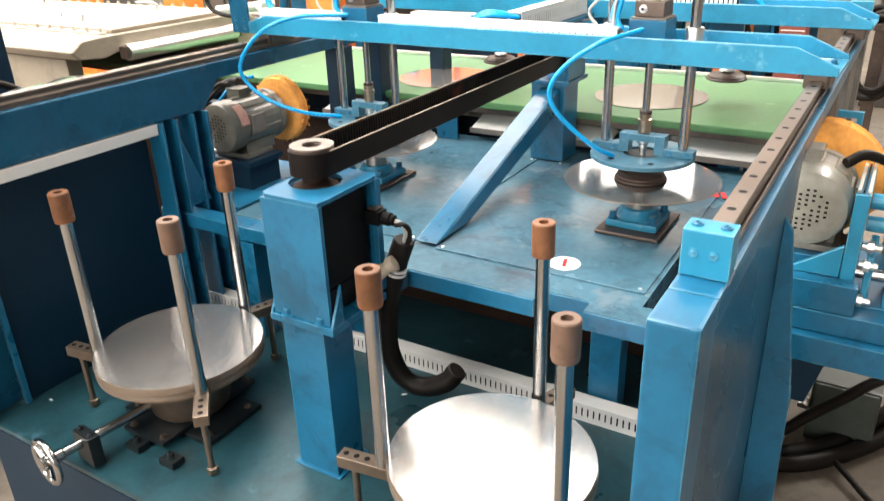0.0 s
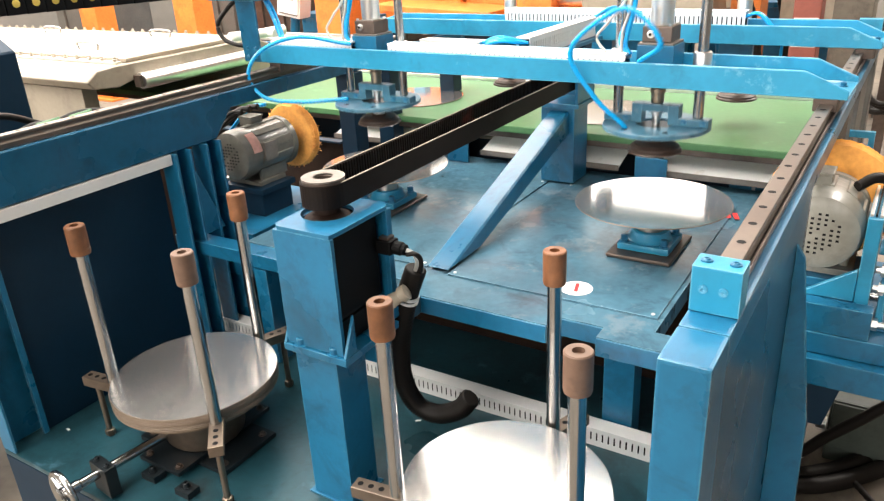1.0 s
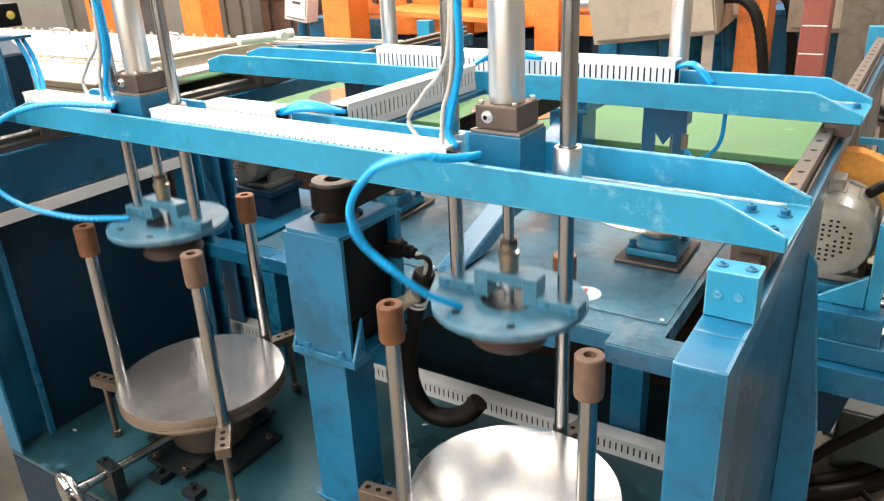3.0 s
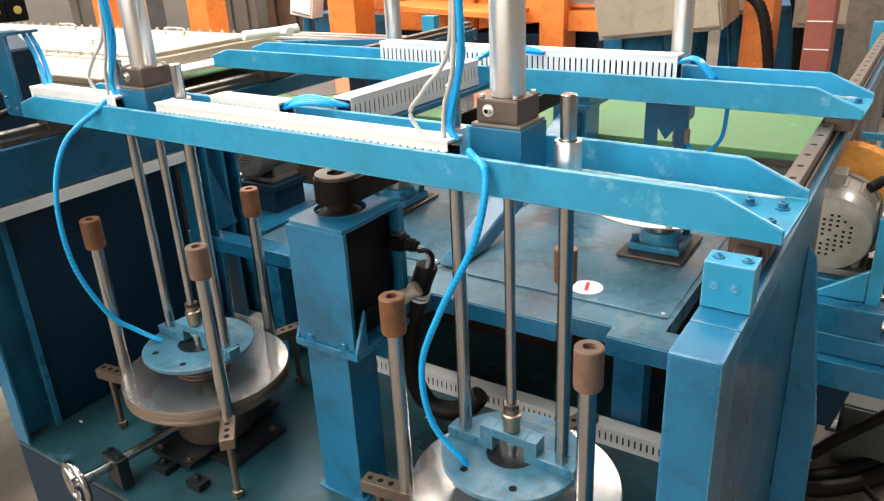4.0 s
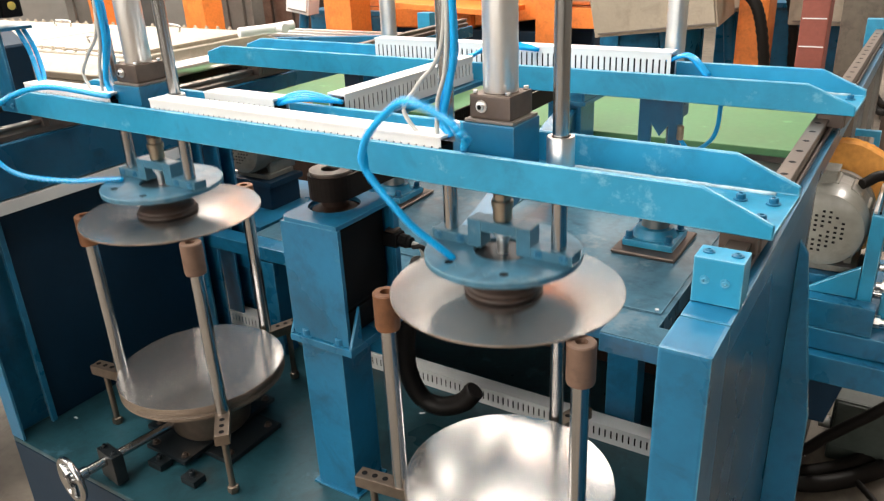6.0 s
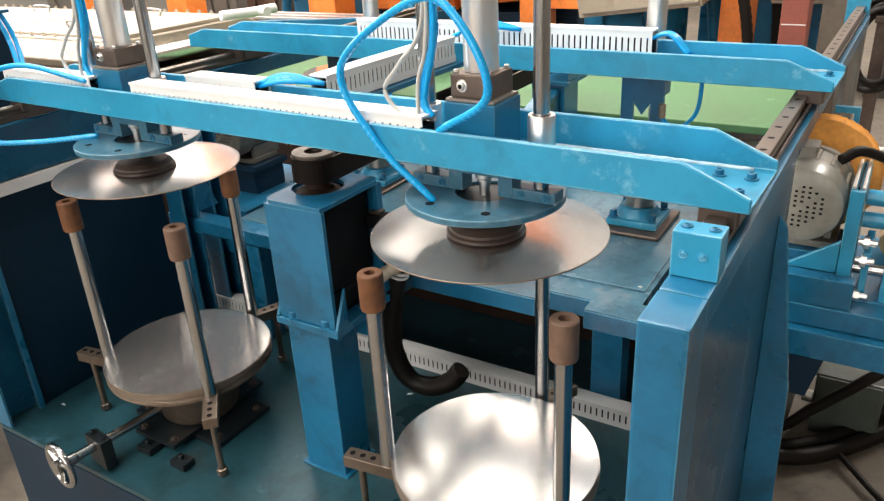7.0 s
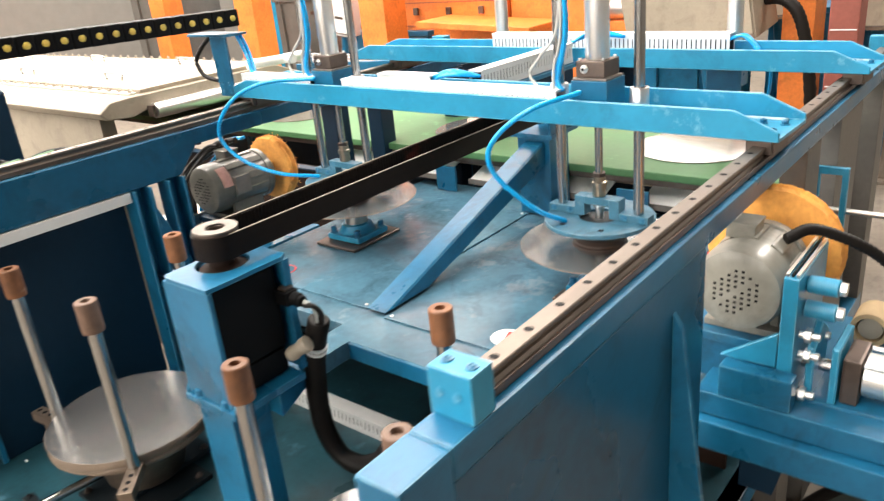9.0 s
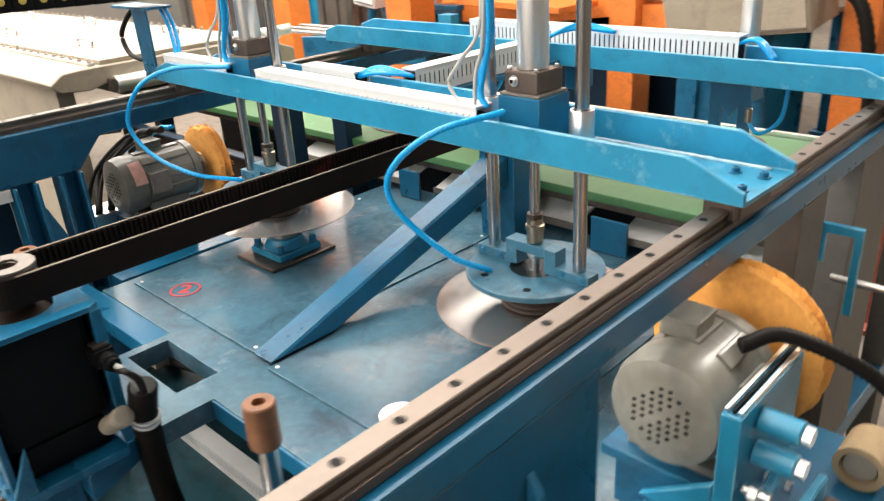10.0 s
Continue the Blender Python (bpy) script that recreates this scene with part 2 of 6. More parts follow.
def disc_metal(name, lo, hi):
    """Aluminium circle with fine rolling lines; lo and hi bound its roughness."""
    m, nt, b = nodes_of(name)
    n, l = nt.nodes, nt.links
    co, mp = n.new("ShaderNodeTexCoord"), n.new("ShaderNodeMapping")
    mp.inputs["Scale"].default_value = (2, 220, 2)
    l.new(co.outputs["Object"], mp.inputs[0])
    fine, big = n.new("ShaderNodeTexNoise"), n.new("ShaderNodeTexNoise")
    fine.inputs["Scale"].default_value, fine.inputs["Detail"].default_value = 4, 3
    big.inputs["Scale"].default_value, big.inputs["Detail"].default_value = 1, 4
    mb = n.new("ShaderNodeMapping")
    mb.inputs["Scale"].default_value = (5, 1.6, 1)
    l.new(co.outputs["Object"], mb.inputs[0])
    l.new(mp.outputs[0], fine.inputs["Vector"])
    l.new(mb.outputs[0], big.inputs["Vector"])
    r = n.new("ShaderNodeMapRange")
    both = n.new("ShaderNodeMath")
    both.operation = "MULTIPLY"
    l.new(fine.outputs["Fac"], both.inputs[0])
    l.new(big.outputs["Fac"], both.inputs[1])
    r.inputs["From Max"].default_value = 0.5
    r.inputs["To Min"].default_value, r.inputs["To Max"].default_value = lo, hi
    l.new(both.outputs[0], r.inputs["Value"])
    l.new(r.outputs[0], b.inputs["Roughness"])
    b.inputs["Base Color"].default_value = (0.66, 0.64, 0.62, 1)
    b.inputs["Metallic"].default_value = 1
    dull = n.new("ShaderNodeBsdfPrincipled")
    dull.inputs["Base Color"].default_value = (0.52, 0.505, 0.49, 1)
    dull.inputs["Metallic"].default_value, dull.inputs["Roughness"].default_value = 0.75, 0.58
    mx = n.new("ShaderNodeMixShader")
    mr = n.new("ShaderNodeMapRange")
    mr.inputs["To Min"].default_value, mr.inputs["To Max"].default_value = 0.06, 0.20
    l.new(big.outputs["Fac"], mr.inputs["Value"])
    l.new(mr.outputs[0], mx.inputs[0])
    l.new(b.outputs[0], mx.inputs[1])
    l.new(dull.outputs[0], mx.inputs[2])
    l.new(mx.outputs[0], n["Material Output"].inputs["Surface"])
    return m


ALU = disc_metal("rolled_aluminium", 0.15, 0.26)
ALU_POLISHED = disc_metal("polished_aluminium", 0.06, 0.14)


# ---- mesh helpers ----
def merge(bm, other):
    me = bpy.data.meshes.new("tmp")
    other.to_mesh(me)
    other.free()
    bm.from_mesh(me)
    bpy.data.meshes.remove(me)


def box(bm, x0, x1, y0, y1, z0, z1, bevel=0.0025, m=None):
    o = bmesh.new()
    bmesh.ops.create_cube(o, size=1)
    bmesh.ops.transform(o, matrix=Matrix.Translation(((x0 + x1) / 2, (y0 + y1) / 2, (z0 + z1) / 2)) @ Matrix.Diagonal((x1 - x0, y1 - y0, z1 - z0, 1)), verts=o.verts)
    if bevel:
        bmesh.ops.bevel(o, geom=o.edges[:], offset=bevel, segments=2, affect="EDGES", profile=0.7)
    if m is not None:
        bmesh.ops.transform(o, matrix=m, verts=o.verts)
    merge(bm, o)
    return bm


def aim(p0, p1):
    p0, p1 = Vector(p0), Vector(p1)
    return Matrix.Translation(p0) @ (p1 - p0).to_track_quat("Z", "Y").to_matrix().to_4x4(), (p1 - p0).length


def lathe(bm, profile, m=None, seg=40, cap=True):
    """A turned solid round z from a list of (radius, height)."""
    o = bmesh.new()
    rings = []
    for r, z in profile:
        if r < 1e-6:
            rings.append([o.verts.new((0, 0, z))])
        else:
            rings.append([o.verts.new((r * math.cos(2 * math.pi * i / seg), r * math.sin(2 * math.pi * i / seg), z)) for i in range(seg)])
    for a, b in zip(rings, rings[1:]):
        for i in range(seg):
            j = (i + 1) % seg
            if len(a) == 1 and len(b) > 1:
                o.faces.new((a[0], b[j], b[i]))
            elif len(b) == 1 and len(a) > 1:
                o.faces.new((a[i], a[j], b[0]))
            elif len(a) > 1:
                o.faces.new((a[i], a[j], b[j], b[i]))
    if cap:
        for ring, flip in ((rings[0], True), (rings[-1], False)):
            if len(ring) > 1:
                o.faces.new(ring[::-1] if flip else ring)
    for f in o.faces:
        f.smooth = True
    bmesh.ops.recalc_face_normals(o, faces=o.faces)
    for e in o.edges:
        if len(e.link_faces) == 2 and e.calc_face_angle() > 0.5:
            e.smooth = False
    if m is not None:
        bmesh.ops.transform(o, matrix=m, verts=o.verts)
    merge(bm, o)
    return bm


def rod(bm, p0, p1, r, seg=24, chamfer=0.0015):
    m, ln = aim(p0, p1)
    c = min(chamfer, r * 0.4, ln * 0.3)
    return lathe(bm, [(r - c, 0), (r, c), (r, ln - c), (r - c, ln)], m, seg)


def bolt(bm, p, d=(0, 0, 1), r=0.0065, h=0.007):
    """A socket-head screw with its recess and a washer."""
    m, _ = aim(p, Vector(p) + Vector(d))
    lathe(bm, [(r * 1.5, 0), (r * 1.5, 0.0015), (r, 0.0016), (r, h - 0.001), (r - 0.001, h), (r * 0.5, h), (r * 0.5, h * 0.45), (0, h * 0.45)], m, 12)
    return bm


def prism(bm, pts, axis, a, b, bevel=0.002, m=None):
    """A plate: the polygon pts lies across the axis and runs from a to b."""
    o = bmesh.new()
    put = {"x": lambda u, v, w: (w, u, v), "y": lambda u, v, w: (u, w, v), "z": lambda u, v, w: (u, v, w)}[axis]
    lo = [o.verts.new(put(u, v, a)) for u, v in pts]
    hi = [o.verts.new(put(u, v, b)) for u, v in pts]
    o.faces.new(lo[::-1])
    o.faces.new(hi)
    k = len(pts)
    for i in range(k):
        o.faces.new((lo[i], lo[(i + 1) % k], hi[(i + 1) % k], hi[i]))
    bmesh.ops.recalc_face_normals(o, faces=o.faces)
    if bevel:
        bmesh.ops.bevel(o, geom=o.edges[:], offset=bevel, segments=1, affect="EDGES")
    if m is not None:
        bmesh.ops.transform(o, matrix=m, verts=o.verts)
    merge(bm, o)
    return bm


def curve_points(ctrl, n=24):
    """A smooth line through the control points."""
    p = [Vector(c) for c in ctrl]
    p = [p[0] * 2 - p[1]] + p + [p[-1] * 2 - p[-2]]
    out = []
    for i in range(1, len(p) - 2):
        for k in range(n):
            t = k / n
            a, b, c, d = p[i - 1:i + 3]
            out.append(0.5 * ((2 * b) + (c - a) * t + (2 * a - 5 * b + 4 * c - d) * t * t + (3 * b - a - 3 * c + d) * t ** 3))
    out.append(p[-2])
    return out


def tube(bm, pts, r, seg=12, ridge=0.0):
    """A hose along pts; ridge makes it corrugated."""
    o = bmesh.new()
    rings = []
    up = Vector((0, 0, 1))
    for i, q in enumerate(pts):
        d = (pts[min(i + 1, len(pts) - 1)] - pts[max(i - 1, 0)]).normalized()
        s = d.cross(up)
        s = s.normalized() if s.length > 1e-3 else Vector((1, 0, 0))
        u = s.cross(d).normalized()
        rr = r + (ridge if i % 2 else -ridge)
        rings.append([o.verts.new(q + (s * math.cos(2 * math.pi * k / seg) + u * math.sin(2 * math.pi * k / seg)) * rr) for k in range(seg)])
    for a, b in zip(rings, rings[1:]):
        for k in range(seg):
            f = o.faces.new((a[k], a[(k + 1) % seg], b[(k + 1) % seg], b[k]))
            f.smooth = True
    o.faces.new(rings[0][::-1])
    o.faces.new(rings[-1])
    bmesh.ops.recalc_face_normals(o, faces=o.faces)
    merge(bm, o)
    return bm


def part(name, bm, material, parent=None, label="", m=None):
    me = bpy.data.meshes.new(name)
    bm.to_mesh(me)
    bm.free()
    me.materials.append(material)
    ob = new(name, me)
    if parent is not None:
        ob.parent = parent
    if m is not None:
        ob.matrix_local = m
    if label:
        tagged(ob, label)
    return ob


def thing(name, label, category, at=(0, 0, 0), group="", kind=""):
    ob = new(name)
    ob.location = at
    ob.empty_display_size = 0.05
    return tagged(ob, label, category, group, kind)


def repeats(name, bm, material, parent, places, label=""):
    """Alike small pieces, each an object of its own on one mesh."""
    first = part(name, bm, material, parent, label)
    first.matrix_local = places[0]
    for m in places[1:]:
        ob = new(name, first.data)
        ob.parent = parent
        ob.matrix_local = m
        if label:
            tagged(ob, label)


def bolts(parent, spots, d=(0, 0, 1), r=0.0065, h=0.007, material=None, name="bolt"):
    q = Vector(d).to_track_quat("Z", "Y").to_matrix().to_4x4()
    repeats(name, bolt(N(), (0, 0, 0), (0, 0, 1), r, h), material or STEEL, parent, [Matrix.Translation(p) @ q for p in spots])


def N():
    return bmesh.new()


# ---- the hall ----
X0, X1, Y0, Y1, HT = HALL


def structure(name, bm, material, label):
    return tagged(part(name, bm, material, None), label, name.split("_")[0], kind="structure")


structure("floor", box(N(), X0, X1, Y0, Y1, -0.15, 0.0, 0), CONCRETE, "worn grey-brown concrete workshop floor")


def wall_with_band(name, axis, pos, a, b, z0, z1, m0, m1):
    """A wall of some thickness with one long window band from m0 to m1."""
    bm = N()
    t = 0.2
    for u0, u1, w0, w1 in ((a, b, 0, z0), (a, b, z1, HT), (a, m0, z0, z1), (m1, b, z0, z1)):
        if axis == "y":
            box(bm, u0, u1, pos, pos + t, w0, w1, 0)
        else:
            box(bm, pos, pos + t, u0, u1, w0, w1, 0)
    return structure(name, bm, PLASTER, "pale plastered workshop wall with a window band")


wall_with_band("wall_south", "y", Y0 - 0.2, X0, X1, 1.7, 4.3, -6.0, 3.0)
wall_with_band("wall_north", "y", Y1, X0, X1, 3.4, 5.0, -8.0, -0.4)
wall_with_band("wall_west", "x", X0 - 0.2, Y0, Y1, 2.7, 5.1, -4.0, 8.0)
structure("wall_east", box(N(), X1, X1 + 0.2, Y0, Y1, 0, HT, 0), PLASTER, "plain plastered workshop wall")
bm = N()
edges = [X0]
for sx, sy, sl, sw in SKYLIGHTS:
    edges += [sx - ROOF_HALF, sx + ROOF_HALF]
edges.append(X1)
for a, b in zip(edges[::2], edges[1::2]):
    box(bm, a, b, Y0, Y1, HT, HT + 0.08, 0)
for sx, sy, sl, sw in SKYLIGHTS:
    box(bm, sx - ROOF_HALF, sx + ROOF_HALF, Y0, sy - sl / 2, HT, HT + 0.08, 0)
    box(bm, sx - ROOF_HALF, sx + ROOF_HALF, sy + sl / 2, Y1, HT, HT + 0.08, 0)
structure("ceiling", bm, ROOF, "pale sheet roof with long roof lights")

# ---- machine frame ----
RX, LX = -0.063, -1.437          # rail centres
ZR = 1.123                       # top of the rails
frame_ob = thing("feeding_machine", "blue-painted steel body of a disc feeding machine", "machine")


def fpart(name, bm, material=BLUE, label=""):
    return part(name, bm, material, frame_ob, label)


# base with its sloping front apron
fpart("base_plate", box(N(), -1.50, -0.036, 0.70, 2.20, 0.438, 0.45, 0.003), BASE_BLUE, "scuffed blue base plate")
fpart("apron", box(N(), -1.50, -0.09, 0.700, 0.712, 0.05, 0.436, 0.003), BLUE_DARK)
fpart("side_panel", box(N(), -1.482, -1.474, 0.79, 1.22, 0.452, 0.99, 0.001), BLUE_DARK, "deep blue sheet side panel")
fpart("corner_post", prism(N(), [(-1.50, 0.70), (-1.455, 0.70), (-1.455, 0.706), (-1.494, 0.706), (-1.494, 0.785), (-1.50, 0.785)], "z", 0.452, 0.99, 0.001), BLUE)
fpart("panel_edge", box(N(), -1.473, -1.464, 0.775, 0.787, 0.452, 0.985, 0.001), BLUE)

# side beams with rails
fpart("side_beam", prism(N(), [(0.45, 0.99), (1.36, 0.99), (1.42, 1.055), (2.62, 1.055), (2.62, 1.097), (0.45, 1.097)], "x", -1.462, -1.412, 0.003), BLUE_MID)
fpart("side_beam", box(N(), -0.084, -0.036, 0.722, 2.62, 1.062, 1.097, 0.004), BLUE)
fpart("panel_top_strip", box(N(), -1.474, -1.411, 0.72, 1.212, 0.962, 0.988, 0.002), WHITE_PVC, "pale worn edge strip")


def rail(x):
    bm = N()
    prism(bm, [(x - 0.0115, 1.1), (x + 0.0115, 1.1), (x + 0.0115, 1.106), (x + 0.0085, 1.110), (x + 0.0085, 1.114), (x + 0.0115, 1.118), (x + 0.0115, ZR - 0.001), (x + 0.0105, ZR), (x - 0.0105, ZR), (x - 0.0115, ZR - 0.001), (x - 0.0115, 1.118), (x - 0.0085, 1.114), (x - 0.0085, 1.110), (x - 0.0115, 1.106)], "y", 0.79, 2.60, 0)
    r = fpart("linear_rail", bm, RAIL, "bright ground steel linear rail with bolt holes")
    repeats("bolt_hole", lathe(N(), [(0.0052, 0.0003), (0.0040, 0.0006), (0.0025, 0.0006), (0, 0.0005)], None, 12), PLASTIC_BLACK, r, [Matrix.Translation((x, 0.825 + 0.06 * i, ZR)) for i in range(29)])
    step = N()
    box(step, x + 0.0135, x + 0.0170, 0.80, 2.60, 1.0985, 1.108, 0.001)
    part("clamp_strip", step, DARK_STEEL, r)


rail(RX)
rail(LX)
# end stop block on the near end of the right beam
bm = box(N(), -0.083, -0.036, 0.754, 0.786, 1.098, 1.146, 0.0015)
sb = fpart("stop_block", bm, BLUE_LIGHT)
bolts(sb, [(dx, 0.754, 1.123) for dx in (-0.071, -0.052)], (0, -1, 0), 0.003, 0.002, BLUE_LIGHT, name="screw")
bolts(sb, [(dx, 0.770, 1.146) for dx in (-0.073, -0.046)], (0, 0, 1), 0.004, 0.003, BLUE, name="screw")

fpart("stop_block", box(N(), -0.100, -0.040, 2.602, 2.634, 1.06, 1.150, 0.0015), BLUE_LIGHT)

# right front column and side wall
fpart("front_column", box(N(), -0.084, -0.036, 0.655, 0.7215, 0.05, 1.097, 0.004), BLUE)
fpart("side_wall", box(N(), -0.050, -0.0375, 0.722, 1.295, 0.05, 1.061, 0.002), BLUE_MID, "deep blue sheet side wall")
fpart("stiffener", prism(N(), [(-0.037, 1.01), (-0.037, 0.10), (0.022, 0.10), (0.012, 0.72), (-0.024, 0.99)], "y", 1.18, 1.19, 0.001), BLUE)
# right rear posts: the glare on them is given as a grey-brown colour
for y, w in ((1.80, 0.10), (2.06, 0.20), (2.5, 0.08)):
    fpart("rear_post", box(N(), -0.084, -0.0365, y, y + w, 0.05, 1.061, 0.003), GREY_BROWN, "steel post with glare put into its grey-brown colour")
fpart("post_bracket", prism(N(), [(-0.084, 0.93), (-0.04, 0.93), (-0.04, 0.98), (0.0, 0.98), (0.0, 0.85), (0.012, 0.85), (0.012, 0.995), (-0.084, 0.995)], "y", 1.93, 1.94, 0.001), BLUE_LIGHT)
fpart("cross_screw", rod(N(), (-0.03, 1.95, 0.90), (0.09, 1.95, 0.90), 0.006, 14), STEEL)
fpart("side_rail", box(N(), -0.075, -0.036, 1.28, 2.55, 0.40, 0.45, 0.003), BLUE)
# left posts and shelf
for y in (1.215, 1.31):
    fpart("channel_post", prism(N(), [(-1.455, y), (-1.40, y), (-1.40, y + 0.007), (-1.448, y + 0.007), (-1.448, y + 0.043), (-1.40, y + 0.043), (-1.40, y + 0.05), (-1.455, y + 0.05)], "z", 0.452, 0.988, 0.001), BLUE)
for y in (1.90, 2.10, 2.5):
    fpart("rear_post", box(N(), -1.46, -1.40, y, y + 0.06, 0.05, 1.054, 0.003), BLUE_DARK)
fpart("gusset", prism(N(), [(1.262, 0.93), (1.268, 0.93), (1.33, 0.765), (1.262, 0.765)], "x", -1.41, -1.402, 0.001), BLUE)
fpart("cross_rail", box(N(), -1.46, -1.002, 1.245, 1.295, 0.715, 0.75, 0.003), BLUE)

# work table with its cut-out
def cell_plate(xs, ys, solid, z0, z1):
    """A plate with openings: a grid of cells, kept where solid(x, y) holds, with real thickness."""
    o = bmesh.new()
    seen = {}

    def v(i, j, z):
        if (i, j, z) not in seen:
            seen[i, j, z] = o.verts.new((xs[i], ys[j], z))
        return seen[i, j, z]
    keep = {(i, j) for i in range(len(xs) - 1) for j in range(len(ys) - 1) if solid((xs[i] + xs[i + 1]) / 2, (ys[j] + ys[j + 1]) / 2)}
    for i, j in keep:
        q = ((i, j), (i + 1, j), (i + 1, j + 1), (i, j + 1))
        o.faces.new([v(a, b, z1) for a, b in q])
        o.faces.new([v(a, b, z0) for a, b in reversed(q)])
        for (a, b), (c, d), near in ((q[0], q[1], (i, j - 1)), (q[1], q[2], (i + 1, j)), (q[2], q[3], (i, j + 1)), (q[3], q[0], (i - 1, j))):
            if near not in keep:
                o.faces.new((v(a, b, z0), v(c, d, z0), v(c, d, z1), v(a, b, z1)))
    return o


def table_solid(x, y):
    if x < -0.80:
        return y > 1.30 or (x > -1.0 and y > 1.12 and not (x > -0.98 and 1.205 < y < 1.285))
    if y < 1.237:
        return x < -0.735 and y > 1.12 and True
    if -0.45 < x < -0.352 and y < 1.277:
        return False
    return not (-0.262 < x < -0.225 and 1.30 < y < 1.62)


fpart("work_table", cell_plate([-1.30, -1.0, -0.98, -0.80, -0.79, -0.75, -0.735, -0.722, -0.45, -0.352, -0.262, -0.225, -0.087], [1.12, 1.15, 1.205, 1.237, 1.277, 1.285, 1.29, 1.30, 1.62, 2.17], table_solid, 0.712, 0.75), TABLE_BLUE, "scuffed blue steel table top with a cut-out")
for x0, y0, x1, y1 in ((-0.735, 1.345, -0.272, 2.02), (-1.27, 1.36, -0.80, 2.02)):
    c = fpart("cover_plate", box(N(), x0, x1, y0, y1, 0.7505, 0.7545, 0.001), TABLE_BLUE)
    repeats("screw", lathe(N(), [(0.004, 0), (0.004, 0.0015), (0.002, 0.0025), (0, 0.0025)], None, 10), STEEL, c, [Matrix.Translation((px, py, 0.7545)) for px in (x0 + 0.012, x1 - 0.012) for py in (y0 + 0.012, y1 - 0.012)])
for x0, x1, y in ((-0.735, -0.45, 1.237), (-0.45, -0.352, 1.277), (-0.352, -0.087, 1.237), (-1.30, -1.002, 1.30)):
    fpart("table_edge", box(N(), x0 + 0.001, x1 - 0.001, y - 0.0045, y - 0.0004, 0.7125, 0.7485, 0.001), BLUE)
fpart("table_leg", box(N(), -0.375, -0.311, 1.35, 1.40, 0.452, 0.711, 0.003), BLUE)
fpart("table_leg", box(N(), -1.25, -1.19, 1.245, 1.295, 0.452, 0.711, 0.003), BLUE)
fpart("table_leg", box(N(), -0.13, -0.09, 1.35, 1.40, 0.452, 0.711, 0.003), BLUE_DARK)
fpart("inner_back_panel", box(N(), -1.45, -0.09, 1.60, 1.61, 0.452, 0.72, 0), RUST_SHADE, "near-black brown panel under the table")
# upright tabs at the far edge
for x, w in ((-1.14, 0.05), (-0.51, 0.06), (-0.12, 0.06)):
    fpart("edge_tab", box(N(), x - w, x + w / 2, 2.10, 2.108, 0.752, 0.83, 0.001), BLUE)

# belt post with its sloping brace
fpart("belt_post", box(N(), -0.822, -0.722, 2.02, 2.12, 0.756, 0.975, 0.003), BLUE)
fpart("post_cap", box(N(), -0.842, -0.702, 2.00, 2.14, 0.976, 0.988, 0.002), BLUE)
fpart("brace", prism(N(), [(1.352, 0.757), (1.50, 0.757), (2.02, 0.90), (2.02, 0.965)], "x", -0.796, -0.736, 0.004), BLUE)
fpart("idler_bracket", box(N(), -0.815, -0.705, 2.115, 2.125, 0.989, 1.10, 0.002), BLUE)
fpart("idler_cheek", box(N(), -0.713, -0.705, 2.00, 2.114, 0.989, 1.082, 0.002), BLUE)

# ---- drive: column, housing, servo motor, pulley, belt ----
drive = thing("belt_drive", "blue drive column with black servo motor and toothed belt", "drive unit")
part("column", box(N(), -0.80, -0.706, 0.925, 1.005, 0.452, 0.772, 0.003), BLUE, drive)
part("foot_plate", box(N(), -0.808, -0.698, 0.918, 1.012, 0.4505, 0.4545, 0.001), BLUE, drive)
bm = N()
box(bm, -0.812, -0.672, 0.912, 1.07, 0.774, 0.788, 0.002)
br = part("bracket_plate", bm, BLUE, drive)
bolts(br, [(x, 0.921, 0.788) for x in (-0.778, -0.703)], (0, 0, 1), 0.0085, 0.014, BLUE)
part("gusset", prism(N(), [(0.913, 0.789), (0.945, 0.789), (0.945, 0.86)], "x", -0.812, -0.806, 0.001), BLUE, drive)
part("gusset", prism(N(), [(0.913, 0.789), (0.945, 0.789), (0.945, 0.86)], "x", -0.678, -0.672, 0.001), BLUE, drive)
part("arm", prism(N(), [(-0.80, 1.006), (-0.672, 1.006), (-0.72, 1.119), (-0.80, 1.119)], "z", 0.728, 0.7725, 0.002), BLUE, drive)
for q in ((-0.806, -0.681, 0.918, 0.926), (-0.806, -0.798, 0.927, 1.085), (-0.69, -0.681, 1.07, 1.085), (-0.797, -0.691, 1.077, 1.085)):
    part("housing_plate", box(N(), *q, 0.789, 1.004, 0.001), BLUE, drive)
bm = N()
ring = bmesh.new()
pts = 40
hc, hr = Vector((-0.758, 1.006)), 0.046
outer, inner, outer2, inner2 = [], [], [], []
for i in range(pts):
    a = 2 * math.pi * (i + 0.5) / pts
    d = Vector((math.cos(a), math.sin(a)))
    k = min((0.077 if d.x > 0 else 0.048) / max(1e-6, abs(d.x)), (0.079 if d.y > 0 else 0.088) / max(1e-6, abs(d.y)))
    q = hc + d * k
    for lst, p, z in ((outer, q, 1.012), (inner, hc + d * hr, 1.012), (outer2, q, 1.0045), (inner2, hc + d * hr, 1.0045)):
        lst.append(ring.verts.new((p.x, p.y, z)))
for i in range(pts):
    j = (i + 1) % pts
    for q in ((outer[i], outer[j], inner[j], inner[i]), (outer2[j], outer2[i], inner2[i], inner2[j]), (outer[j], outer[i], outer2[i], outer2[j]), (inner[i], inner[j], inner2[j], inner2[i])):
        ring.faces.new(q)
bmesh.ops.recalc_face_normals(ring, faces=ring.faces)
merge(bm, ring)
